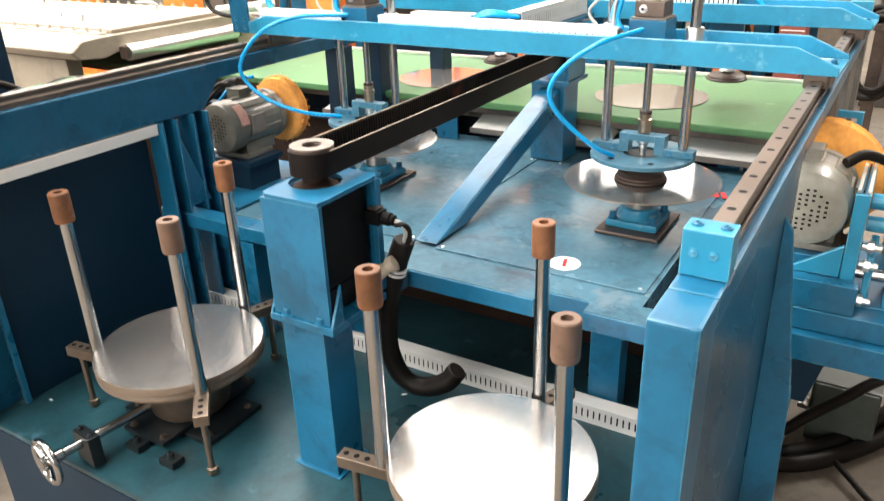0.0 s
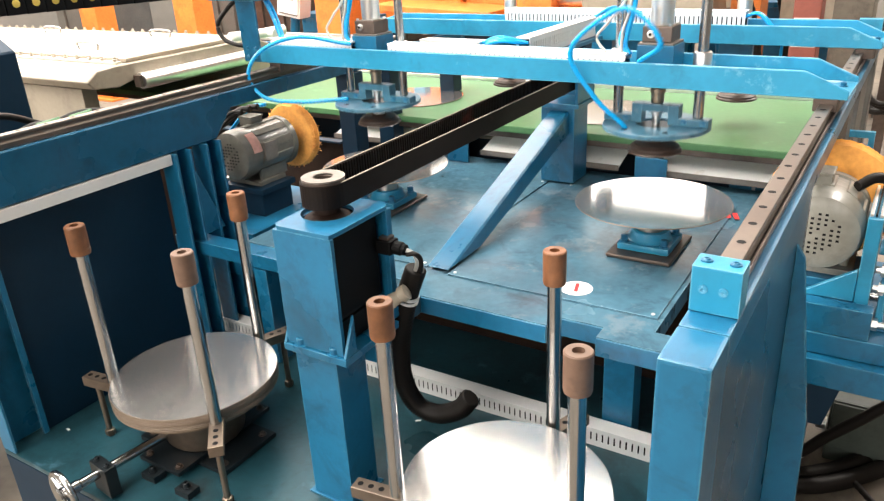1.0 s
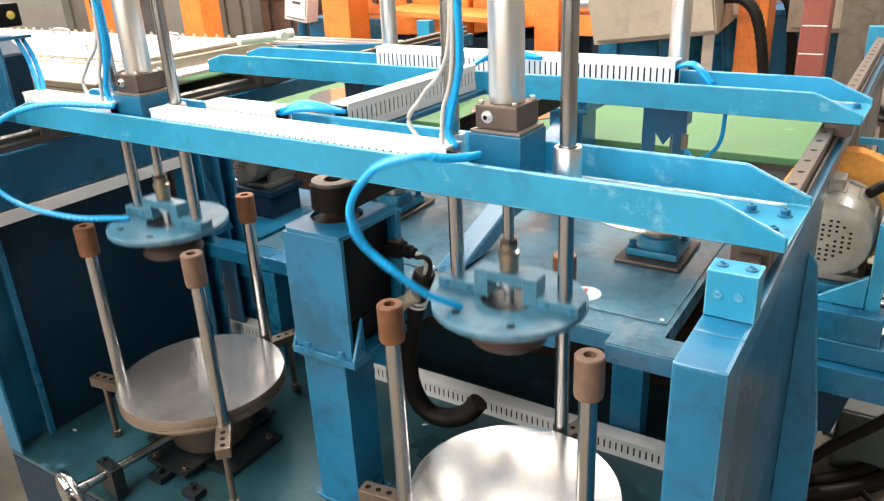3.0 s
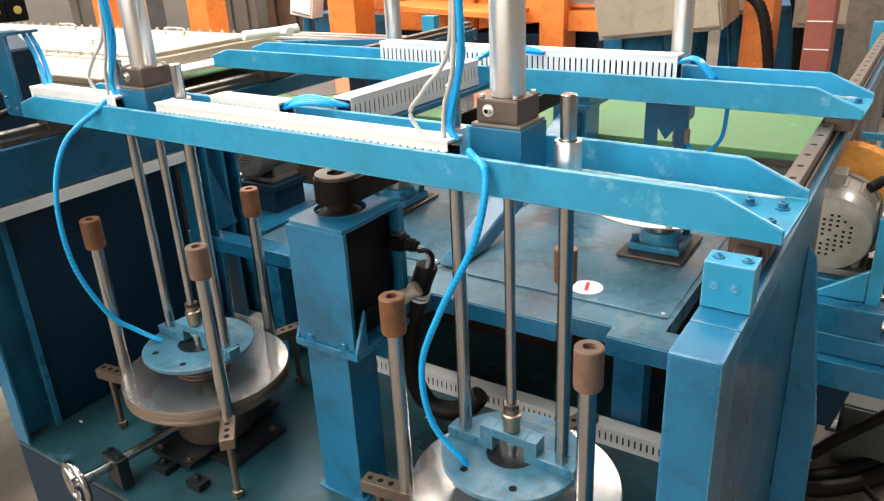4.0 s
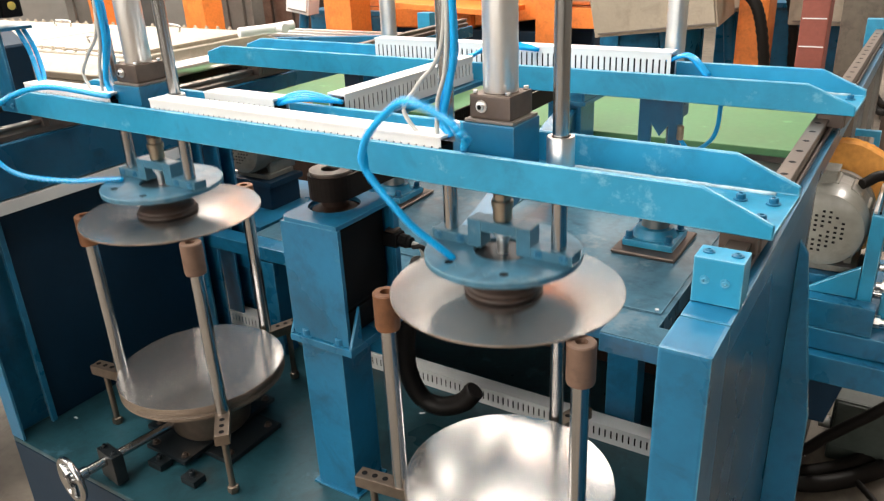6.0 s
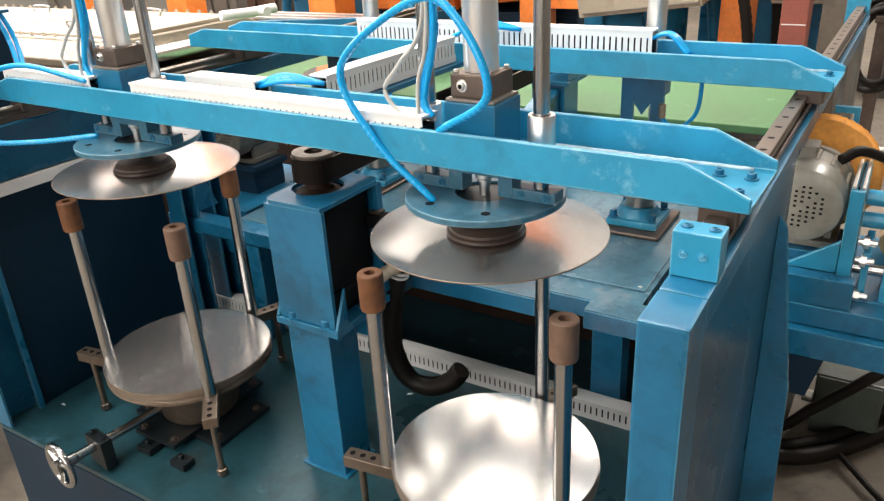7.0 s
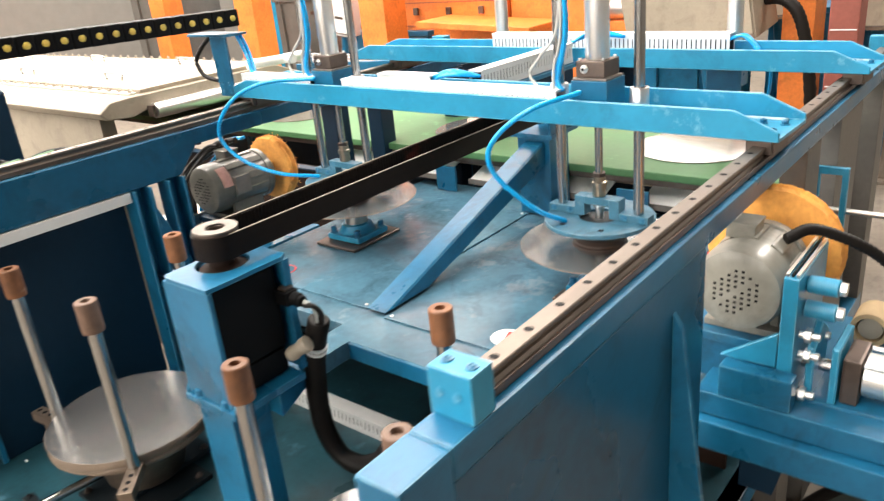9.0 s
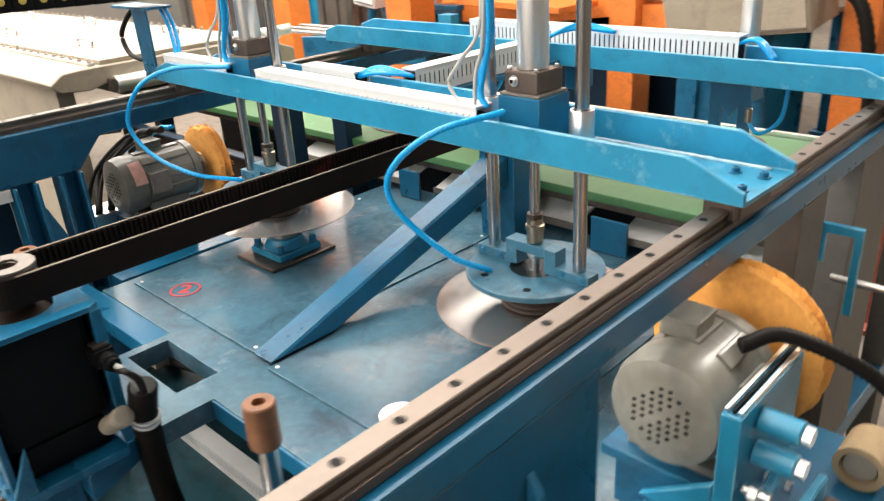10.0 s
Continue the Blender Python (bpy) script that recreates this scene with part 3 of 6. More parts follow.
part("top_plate", bm, BLUE, drive)
bm = N()
box(bm, -0.79, -0.700, 0.932, 1.066, 0.84, 0.998, 0.008)
box(bm, -0.784, -0.70, 0.94, 1.06, 0.79, 0.838, 0.01)
mt = part("servo_motor", bm, PLASTIC_BLACK, drive, "black servo motor body")
bm = N()
lathe(bm, [(0.012, 0), (0.014, 0.01), (0.011, 0.03), (0.015, 0.032), (0.015, 0.045), (0.0, 0.047)], aim((-0.68, 1.05, 0.83), (-0.66, 1.06, 0.845))[0], 16)
part("connector", bm, CREAM, mt, "pale taped connector")
bm = N()
lathe(bm, [(0.034, 1.0), (0.04, 1.004), (0.022, 1.012), (0.02, 1.03), (0.0, 1.03)], Matrix.Translation((-0.76, 1.008, 0)), 32)
part("hub", bm, RUST_SHADE, drive, "rusty brown hub under the pulley")
bm = N()
lathe(bm, [(0.0, 1.0265), (0.0355, 1.0265), (0.0365, 1.028), (0.0365, 1.071), (0.0355, 1.0725), (0.018, 1.0725), (0.016, 1.071), (0.016, 1.05), (0.0, 1.05)], Matrix.Translation((-0.76, 1.008, 0)), 48, False)
part("pulley", bm, DARK_STEEL, drive, "dark steel toothed pulley with a bored centre")
bm = lathe(N(), [(0.017, 1.0726), (0.0375, 1.0726), (0.0375, 1.0752), (0.017, 1.0752)], Matrix.Translation((-0.76, 1.008, 0)), 48, False)
part("pulley_flange", bm, FLANGE, drive, "pale worn steel flange")
# the belt: two runs with teeth on the inside, round both pulleys
YB0, YB1, PX, PR = 1.008, 2.05, -0.76, 0.037
bm = N()
for sx in (-1, 1):
    xa = PX + sx * PR
    box(bm, min(xa, xa + sx * 0.004), max(xa, xa + sx * 0.004), YB0, YB1, 1.027, 1.068, 0.0005)
    y = YB0 + 0.01
    while y < YB1:
        box(bm, min(xa, xa - sx * 0.0035), max(xa, xa - sx * 0.0035), y, y + 0.004, 1.028, 1.067, 0)
        y += 0.008
for yc, a0 in ((YB0, math.pi), (YB1, 0.0)):
    o = bmesh.new()
    rows = []
    for i in range(17):
        a = a0 + math.pi * i / 16
        rows.append([o.verts.new((PX + r * math.cos(a), yc + r * math.sin(a), z)) for r, z in ((PR, 1.027), (PR + 0.004, 1.027), (PR + 0.004, 1.068), (PR, 1.068))])
    for a, b in zip(rows, rows[1:]):
        for i in range(4):
            o.faces.new((a[i], a[(i + 1) % 4], b[(i + 1) % 4], b[i]))
    bmesh.ops.recalc_face_normals(o, faces=o.faces)
    merge(bm, o)
tb_ob = part("toothed_belt", bm, BELT_RUBBER, drive, "long black toothed rubber belt")
for sx in (-1, 1):
    xa = PX + sx * (PR + 0.002)
    part("frayed_edge", box(N(), xa - 0.0019, xa + 0.0019, YB0, YB1, 1.0682, 1.0694, 0.0003), FRAYED, tb_ob, "pale frayed belt edge")
bm = N()
lathe(bm, [(0.0, 1.0265), (0.0355, 1.0265), (0.0365, 1.028), (0.0365, 1.071), (0.0, 1.071)], Matrix.Translation((PX, YB1, 0)), 40)
part("idler_pulley", bm, DARK_STEEL, drive)
bm = box(N(), -0.700, -0.668, 1.056, 1.084, 0.924, 0.950, 0.004)
lathe(bm, [(0.010, 0), (0.0125, 0.002), (0.0125, 0.016), (0.010, 0.018), (0.010, 0.024), (0.0, 0.025)], aim((-0.669, 1.070, 0.937), (-0.64, 1.072, 0.934))[0], 12)
pg = part("plug", bm, PLASTIC_BLACK, drive, "chunky black cable plug")
part("plug_latch", box(N(), -0.694, -0.674, 1.060, 1.080, 0.951, 0.956, 0.001), DARK_STEEL, pg)
for k in range(3):
    part("lead", tube(N(), curve_points([(-0.645, 1.072, 0.934 - 0.004 * k), (-0.634 + 0.003 * k, 1.078, 0.927), (-0.632 + 0.002 * k, 1.086 + 0.003 * k, 0.908), (-0.648 + 0.005 * k, 1.098, 0.875)], 8), 0.0042), (HOSE_CLEAR, RUBBER, RUBBER)[k], pg)

# corrugated conduit from the motor down to the base
hose = thing("conduit", "black corrugated conduit hanging below the servo motor", "conduit")
pts = curve_points([(-0.646, 1.10, 0.887), (-0.668, 1.10, 0.83), (-0.700, 1.11, 0.73), (-0.712, 1.12, 0.63), (-0.69, 1.13, 0.562), (-0.647, 1.14, 0.545), (-0.60, 1.15, 0.565), (-0.575, 1.155, 0.598)], 22)
part("corrugated_hose", tube(N(), pts, 0.0185, 16, 0.0020), RUBBER, hose)
bm = N()
for dx, z in ((-0.672, 0.815), (-0.669, 0.824)):
    lathe(bm, [(0.0205, 0), (0.0212, 0.001), (0.0212, 0.004), (0.0205, 0.005)], Matrix.Translation((dx, 1.101, z)) @ Euler((-0.05, 0.33, 0)).to_matrix().to_4x4(), 20)
part("cable_tie", bm, WHITE_PVC, hose, "white cable tie")


# ---- wiring ducts ----
def duct_mesh(length, w, h, top=0.75, pitch=0.0125, slot=0.5):
    """Slotted duct along x: base, lid and comb-like side walls."""
    bm = N()
    box(bm, 0, length, -w / 2, w / 2, 0, 0.002, 0)
    box(bm, -0.001, length + 0.001, -w / 2 - 0.001, w / 2 + 0.001, h - 0.004, h, 0.0008)
    for s in (-1, 1):
        y = s * w / 2
        a, b = min(y, y - s * 0.0015), max(y, y - s * 0.0015)
        box(bm, 0, length, a, b, 0.002, h * 0.28, 0)
        box(bm, 0, length, a, b, h * top, h - 0.004, 0)
        x = 0.0
        while x < length - 0.004:
            box(bm, x, min(length, x + pitch * (1 - slot * 0.6)), a, b, h * 0.28, h * top, 0)
            x += pitch
    box(bm, 0.001, length - 0.001, -w / 2 + 0.006, w / 2 - 0.006, 0.002, h * top, 0)
    return bm


def duct(name, p, length, w, h, rz, parent=None, label="white slotted PVC wiring duct", top=0.75):
    m = Matrix.Translation(p) @ Matrix.Rotation(radians(rz), 4, "Z")
    bm = duct_mesh(length, w, h, top)
    ob = part(name, bm, WHITE_PVC, parent)
    ob.data.materials.append(PLASTIC_BLACK)
    n = len(ob.data.polygons)
    for pl in ob.data.polygons[n - 6:]:
        pl.material_index = 1
    if parent is None:
        ob.matrix_world = m
        tagged(ob, label, "wiring duct", "wiring ducts")
    else:
        ob.matrix_local = m
        tagged(ob, label)
    return ob


duct("wiring_duct", (-1.455, 1.325, 0.45), 1.355, 0.035, 0.043, 0, None, "white slotted wiring duct along the base plate")


# ---- stacking stations ----
def station(cx, cy, n_discs, wheel_side):
    st = thing("stacking_station", "disc magazine with three steel guide posts on adjustable arms", "magazine", (cx, cy, 0.45), "magazines on the base plate")
    bm = N()
    box(bm, -0.13, 0.13, -0.075, 0.075, 0.001, 0.012, 0.002)
    box(bm, -0.06, 0.06, -0.13, 0.13, 0.0125, 0.022, 0.002)
    bp = part("base_plate", bm, BLACK_PAINT, st)
    bolts(bp, [(sx, sy, 0.012) for sx in (-0.11, 0.11) for sy in (-0.055, 0.055)] + [(sx, sy, 0.022) for sx in (-0.045, 0.045) for sy in (-0.115, 0.115)], (0, 0, 1), 0.006, 0.007, DARK_STEEL)
    bm = N()
    lathe(bm, [(0.075, 0.022), (0.082, 0.03), (0.095, 0.095), (0.125, 0.128), (0.158, 0.130), (0.158, 0.138), (0.0, 0.138)], None, 56)
    part("pedestal", bm, BROWN_STEEL, st, "turned brown steel pedestal")
    for px, py, ax, ay in ((-0.154, -0.088, -1.0, -0.12), (0.154, -0.088, 0.72, -0.70), (0.0, 0.188, 0.35, 0.94)):
        z1 = 0.508
        bm = rod(N(), (px, py, 0.130), (px, py, z1 - 0.045), 0.0125, 28)
        gp = part("guide_post", bm, CHROME, st)
        bm = N()
        lathe(bm, [(0.0125, z1 - 0.062), (0.0185, z1 - 0.06), (0.0195, z1 - 0.056), (0.0195, z1 - 0.002), (0.0180, z1), (0.0085, z1), (0.0085, z1 - 0.008), (0.004, z1 - 0.008), (0, z1 - 0.008)], Matrix.Translation((px, py, 0)), 28)
        part("knob", bm, KNOB_PALE if px > 0.1 else KNOB, gp, "worn brown post cap")
        d = Vector((ax, ay, 0)).normalized()
        rot = Matrix.Translation((px, py, 0.142)) @ Matrix.Rotation(math.atan2(d.y, d.x), 4, "Z")
        bm = box(N(), -0.018, 0.082, -0.014, 0.014, -0.011, 0.011, 0.002)
        for q in (0.03, 0.05, 0.07):
            lathe(bm, [(0.0055, 0.0113), (0.004, 0.0113), (0.004, 0.004), (0.0, 0.004)], Matrix.Translation((q, 0, 0)), 14, False)
        bmesh.ops.transform(bm, matrix=rot, verts=bm.verts)
        arm = part("slotted_arm", bm, BROWN_STEEL, gp)
        repeats("hole", lathe(N(), [(0.0052, 0.0113), (0.0052, 0.0116), (0, 0.0116)], None, 14), PLASTIC_BLACK, arm, [rot @ Matrix.Translation((q, 0, 0)) for q in (0.03, 0.05, 0.07)])
        ft = Vector((px, py, 0)) + d * 0.055
        bm = rod(N(), (ft.x, ft.y, 0.006), (ft.x, ft.y, 0.124), 0.0065, 16)
        lathe(bm, [(0.009, 0.001), (0.011, 0.004), (0.011, 0.016), (0.0065, 0.018)], Matrix.Translation((ft.x, ft.y, 0)), 6)
        part("foot_stud", bm, BROWN_STEEL, gp)
    # adjusting spindle with its hand wheel
    d = Vector((-0.12, -0.99, 0)).normalized() if wheel_side else None
    if d:
        a = Vector((-0.025, -0.07, 0.055))
        e = a + d * 0.20
        bm = rod(N(), a, e, 0.0095, 20)
        rod(bm, e, e + d * 0.03, 0.012, 20)
        sp = part("spindle", bm, CHROME, st)
        m, _ = aim(e + d * 0.03, e + d * 0.05)
        bm = N()
        o = bmesh.new()
        R, r, S, K = 0.043, 0.0065, 40, 12
        g = [[o.verts.new(((R + r * math.cos(2 * math.pi * k / K)) * math.cos(2 * math.pi * i / S), (R + r * math.cos(2 * math.pi * k / K)) * math.sin(2 * math.pi * i / S), r * math.sin(2 * math.pi * k / K))) for k in range(K)] for i in range(S)]
        for i in range(S):
            for k in range(K):
                f = o.faces.new((g[i][k], g[(i + 1) % S][k], g[(i + 1) % S][(k + 1) % K], g[i][(k + 1) % K]))
                f.smooth = True
        merge(bm, o)
        for k in range(3):
            an = 2 * math.pi * k / 3 + 0.4
            rod(bm, (0.01 * math.cos(an), 0.01 * math.sin(an), 0), (0.04 * math.cos(an), 0.04 * math.sin(an), 0), 0.006, 12)
        lathe(bm, [(0.012, -0.012), (0.014, -0.01), (0.014, 0.012), (0.0, 0.013)], None, 20)
        bmesh.ops.transform(bm, matrix=m, verts=bm.verts)
        part("hand_wheel", bm, CHROME, sp, "small chromed hand wheel")
        rot = Matrix.Translation(a + d * 0.15) @ Matrix.Rotation(math.atan2(d.y, d.x), 4, "Z")
        bm = N()
        box(bm, -0.012, 0.012, -0.03, 0.03, -0.048, 0.018, 0.002, rot)
        for q in (-0.019, 0.019):
            bolt(bm, rot @ Vector((0, q, 0.018)), (0, 0, 1), 0.005, 0.006)
        part("bearing_block", bm, BLACK_PAINT, st)
    for i in range(2):
        bm = N()
        box(bm, -0.02 + 0.1 * i, 0.02 + 0.1 * i, -0.16, -0.13, 0.001, 0.016, 0.002)
        bolt(bm, (0.1 * i, -0.145, 0.016), (0, 0, 1), 0.006, 0.012)
        part("clamp", bm, BLACK_PAINT, st)
    return st


SX = (-0.388, -1.120)
SY, CY, KY = 0.942, 1.665, 2.388
TH = 0.0022
ZS, ZC, ZK = 0.618, 0.866, 0.880     # underside of the picked disc on the stack, on the chuck, on the conveyor
st_a = station(SX[0], SY, 10, False)
st_b = station(SX[1], SY, 10, True)


def disc_master():
    bm = N()
    R = 0.17
    lathe(bm, [(R - 0.0006, 0), (R, 0.0006), (R, TH - 0.0006), (R - 0.0006, TH)], None, 96)
    for f in bm.faces:
        f.smooth = abs(f.normal.z) < 0.5
    ob = part("metal_disc", bm, ALU)
    ob.data.materials.append(RIM)
    for p in ob.data.polygons:
        p.material_index = 0 if abs(p.normal.z) > 0.9 else 1
    return ob


DISC_LABEL = "round bright rolled-aluminium blank disc"
master = disc_master()
tagged(master, DISC_LABEL + ", lying on the stack", "metal disc", "stacked discs")
master.matrix_world = pose(SX[0], SY, ZS - 0.0025)
first = True
rnd = random.Random(4)
for sx in SX:
    for i in range(11):
        if first:
            first = False
            continue
        copy_thing(master, pose(sx + rnd.uniform(-0.0015, 0.0015), SY + rnd.uniform(-0.0015, 0.0015), ZS - 0.0026 * (i + 1), 0, 0, rnd.uniform(-4, 4)))


# ---- polishing chucks on the table ----
def chuck(cx):
    ch = thing("disc_chuck", "round steel chuck on a blue flange bearing bolted to the table", "chuck", (cx, CY, 0.7545), "chucks on the table")
    bm = N()
    prism(bm, [(-0.072, -0.09), (0.072, -0.09), (0.072, 0.09), (-0.072, 0.09)], "z", 0.001, 0.009, 0.002)
    part("pad", bm, DARK_STEEL, ch)
    bm = N()
    box(bm, -0.058, 0.058, -0.058, 0.058, 0.0095, 0.026, 0.006)
    lathe(bm, [(0.05, 0.026), (0.046, 0.030), (0.040, 0.046), (0.034, 0.048)], None, 32)
    fl = part("flange_bearing", bm, BLUE_LIGHT, ch)
    repeats("bolt", lathe(N(), [(0.011, 0.026), (0.011, 0.029), (0.008, 0.03), (0.008, 0.042), (0.006, 0.044), (0, 0.044)], None, 12), BLUE, fl, [Matrix.Translation((sx, sy, 0)) for sx in (-0.045, 0.045) for sy in (-0.045, 0.045)])
    bm = N()
    lathe(bm, [(0.030, 0.048), (0.030, 0.075), (0.05, 0.085), (0.076, 0.088), (0.081, 0.091), (0.081, 0.102), (0.078, 0.106), (0.066, 0.106), (0.062, 0.104), (0.058, 0.104), (0.056, 0.1075), (0.02, 0.1075), (0.0, 0.1075)], None, 56)
    part("chuck_plate", bm, TURNED, ch, "turned steel dish with concentric rings")
    return ch


for cx in SX:
    chuck(cx)


# numbered stickers on the cover plates
def sticker(x, y, text, rz):
    s = thing("number_sticker", "round white sticker with a red number" if text == "1" else "red circled number painted on the table", "sticker", (x, y, 0.7548))
    bm = lathe(N(), [(0.033, 0), (0.033, 0.0005), (0, 0.0005)], None, 40)
    part("backing", bm, WHITE_PAPER if text == "1" else TABLE_BLUE, s)
    if text != "1":
        bm = lathe(N(), [(0.033, 0.0006), (0.033, 0.0012), (0.029, 0.0012), (0.029, 0.0006)], None, 40, False)
        part("rim", bm, RED_INK, s)
    cu = bpy.data.curves.new("digit", "FONT")
    cu.body, cu.size, cu.extrude, cu.align_x, cu.align_y = text, 0.052, 0.0002, "CENTER", "CENTER"
    cu.offset = 0.0012
    me_ob = new("digit", cu)
    me_ob.data.materials.append(RED_INK)
    me_ob.parent = s
    me_ob.matrix_local = pose(0, 0, 0.0012, 0, 0, rz)


sticker(-0.456, 1.398, "1", 15)
sticker(-1.141, 1.413, "2", 40)


# ---- polishing motors ----
def motor_unit(x, y, z, L, R, name_label):
    mo = thing("polishing_motor", name_label, "electric motor", (x, y, z), "polishing motors")
    paint = MOTOR_DARK if x < -0.5 else MOTOR_GREY
    bm = N()
    to_y = Matrix.Rotation(radians(-90), 4, "X")
    prof = [(0.0, 0.0), (0.052, 0.0), (0.064, 0.006), (0.069, 0.022), (0.069, 0.055), (0.066, 0.057), (0.066, L), (0.070, L + 0.002), (0.070, L + 0.018), (0.05, L + 0.03), (0.02, L + 0.034), (0.0, L + 0.034)]
    lathe(bm, prof, to_y, 48)
    body = part("motor_body", bm, paint, mo)
    repeats("cooling_rib", box(N(), 0.058, 0.0695, 0.060, L - 0.002, -0.011, 0.011, 0.004), paint, body, [Matrix.Rotation(2 * math.pi * (i + 0.5) / 10, 4, "Y") for i in range(10)])
    repeats("vent_hole", box(N(), -0.0024, 0.0024, -0.0006, 0.0008, -0.0019, 0.0019, 0), PLASTIC_BLACK, body, [Matrix.Translation((i * 0.0105, 0, k * 0.0088)) for i in range(-4, 5) for k in range(-5, 6) if i * i * 0.0105 ** 2 + k * k * 0.0088 ** 2 < 0.0016 and (i * 7 + k * 3) % 5])
    bm = box(N(), -0.040, 0.006, L * 0.5, L * 0.5 + 0.045, 0.062, 0.084, 0.004)
    box(bm, -0.042, 0.008, L * 0.5 - 0.002, L * 0.5 + 0.047, 0.084, 0.089, 0.003)
    part("terminal_box", bm, paint, mo)
    bm = box(N(), 0.0665, 0.0735, 0.062, 0.11, -0.02, 0.03, 0.001)
    part("name_plate", bm, FLANGE, mo, "small dull name plate")
    if x < -0.5:
        bm = prism(N(), [(0.0712 * math.sin(radians(a)), 0.0712 * math.cos(radians(a))) for a in range(34, 86, 6)] + [(0.0685 * math.sin(radians(a)), 0.0685 * math.cos(radians(a))) for a in range(82, 33, -6)], "y", 0.026, 0.056, 0)
        part("rating_label", bm, PINK_PAPER, mo, "peeling reddish paper label")
    bm = rod(N(), (0, L + 0.03, 0), (0, L + 0.12, 0), 0.012)
    lathe(bm, [(0.02, L + 0.045), (0.03, L + 0.047), (0.03, L + 0.055), (0, L + 0.056)], to_y, 24)
    part("spindle", bm, STEEL, mo)
    bm = N()
    rng = random.Random(2)
    seg = 120
    o = bmesh.new()
    rings = []
    for k, yy in enumerate((0.0, 0.004, 0.012, 0.02, 0.028, 0.036, 0.040)):
        ring = []
        for i in range(seg):
            a = 2 * math.pi * i / seg
            rr = (R if 0 < k < 6 else 0.03) + (rng.uniform(-0.0012, 0.0012) if 0 < k < 6 else 0) - (0.004 if k in (1, 5) else 0.007 if k == 3 else 0)
            ring.append(o.verts.new((rr * math.cos(a), L + 0.052 + yy, rr * math.sin(a))))
        rings.append(ring)
    for a, b in zip(rings, rings[1:]):
        for i in range(seg):
            o.faces.new((a[i], a[(i + 1) % seg], b[(i + 1) % seg], b[i]))
    o.faces.new(rings[0])
    o.faces.new(rings[-1])
    bmesh.ops.recalc_face_normals(o, faces=o.faces)
    merge(bm, o)
    bw = part("buffing_wheel", bm, ORANGE_CLOTH, mo, "frayed orange sisal buffing wheel")
    if x < -0.5:
        fr = N()
        for i in range(220):
            a, yy = rng.uniform(0, 2 * math.pi), L + 0.054 + rng.choice((0.006, 0.010, 0.026, 0.032)) + rng.uniform(-0.003, 0.003)
            ln, tw = rng.choice((0.001, 0.002, 0.003, 0.005)), rng.uniform(-0.05, 0.05)
            rod(fr, ((R - 0.005) * math.cos(a), yy, (R - 0.005) * math.sin(a)), ((R + ln) * math.cos(a + tw), yy + rng.uniform(-0.006, 0.006), (R + ln) * math.sin(a + tw)), 0.0009, 5, 0.0003)
        tagged(part("fringe", fr, ORANGE_CLOTH, bw), "loose frayed sisal threads", kind="stuff")
    # foot and slide
    bm = N()
    box(bm, -0.06, 0.06, 0.04, 0.14, -0.088, -0.076, 0.002)
    box(bm, -0.05, -0.038, 0.06, 0.16, -0.078, -0.045, 0.002)
    box(bm, 0.038, 0.05, 0.06, 0.16, -0.078, -0.045, 0.002)
    part("foot", bm, paint, mo)
    bm = N()
    box(bm, -0.085, 0.085, 0.02, 0.15, -0.105, -0.089, 0.003)
    box(bm, -0.07, 0.07, 0.03, 0.145, -0.178, -0.106, 0.003)
    part("slide", bm, BLUE if x > -0.5 else BLUE_DARK, mo)
    return mo


motor_unit(-1.475, 1.445, 0.910, 0.180, 0.093, "grey electric motor with an orange buffing wheel")
motor_unit(-0.031, 1.408, 0.944, 0.125, 0.112, "grey electric motor with a frayed orange wheel outside the frame")

# brackets that carry the motors
for x, s in ((-1.5, -1), (0.06, 1)):
    br = thing("motor_bracket", "blue steel bracket carrying a motor slide", "bracket", (x, 1.5, 0.665 if s > 0 else 0.62))
    part("shelf", box(N(), -0.13, 0.16, -0.14, 0.22, 0.08, 0.119, 0.003), BLUE, br)
    if s > 0:
        part("step_block", box(N(), -0.095, 0.012, -0.138, -0.107, 0.120, 0.172, 0.003), BLUE, br)
    part("beam", box(N(), -0.13, 0.30 if s > 0 else 0.16, -0.16, -0.06, 0.028 if s > 0 else 0.0, 0.078, 0.003), BLUE, br)
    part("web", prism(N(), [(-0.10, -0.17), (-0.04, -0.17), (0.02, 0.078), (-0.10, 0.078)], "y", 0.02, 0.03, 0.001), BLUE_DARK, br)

# added dark sheet in place of the floor's shade behind the left motor
gp = thing("shade_sheet", "added dark sheet giving the floor's shade behind the motor", "guard", (-1.66, 1.93, 0.0))
part("sheet", box(N(), -0.86, 0.19, 0.0, 0.006, 0.30, 0.835, 0.001), RUST_SHADE, gp)
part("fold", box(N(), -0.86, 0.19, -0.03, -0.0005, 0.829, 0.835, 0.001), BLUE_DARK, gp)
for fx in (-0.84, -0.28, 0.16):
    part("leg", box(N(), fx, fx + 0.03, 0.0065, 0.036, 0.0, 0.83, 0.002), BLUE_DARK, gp)

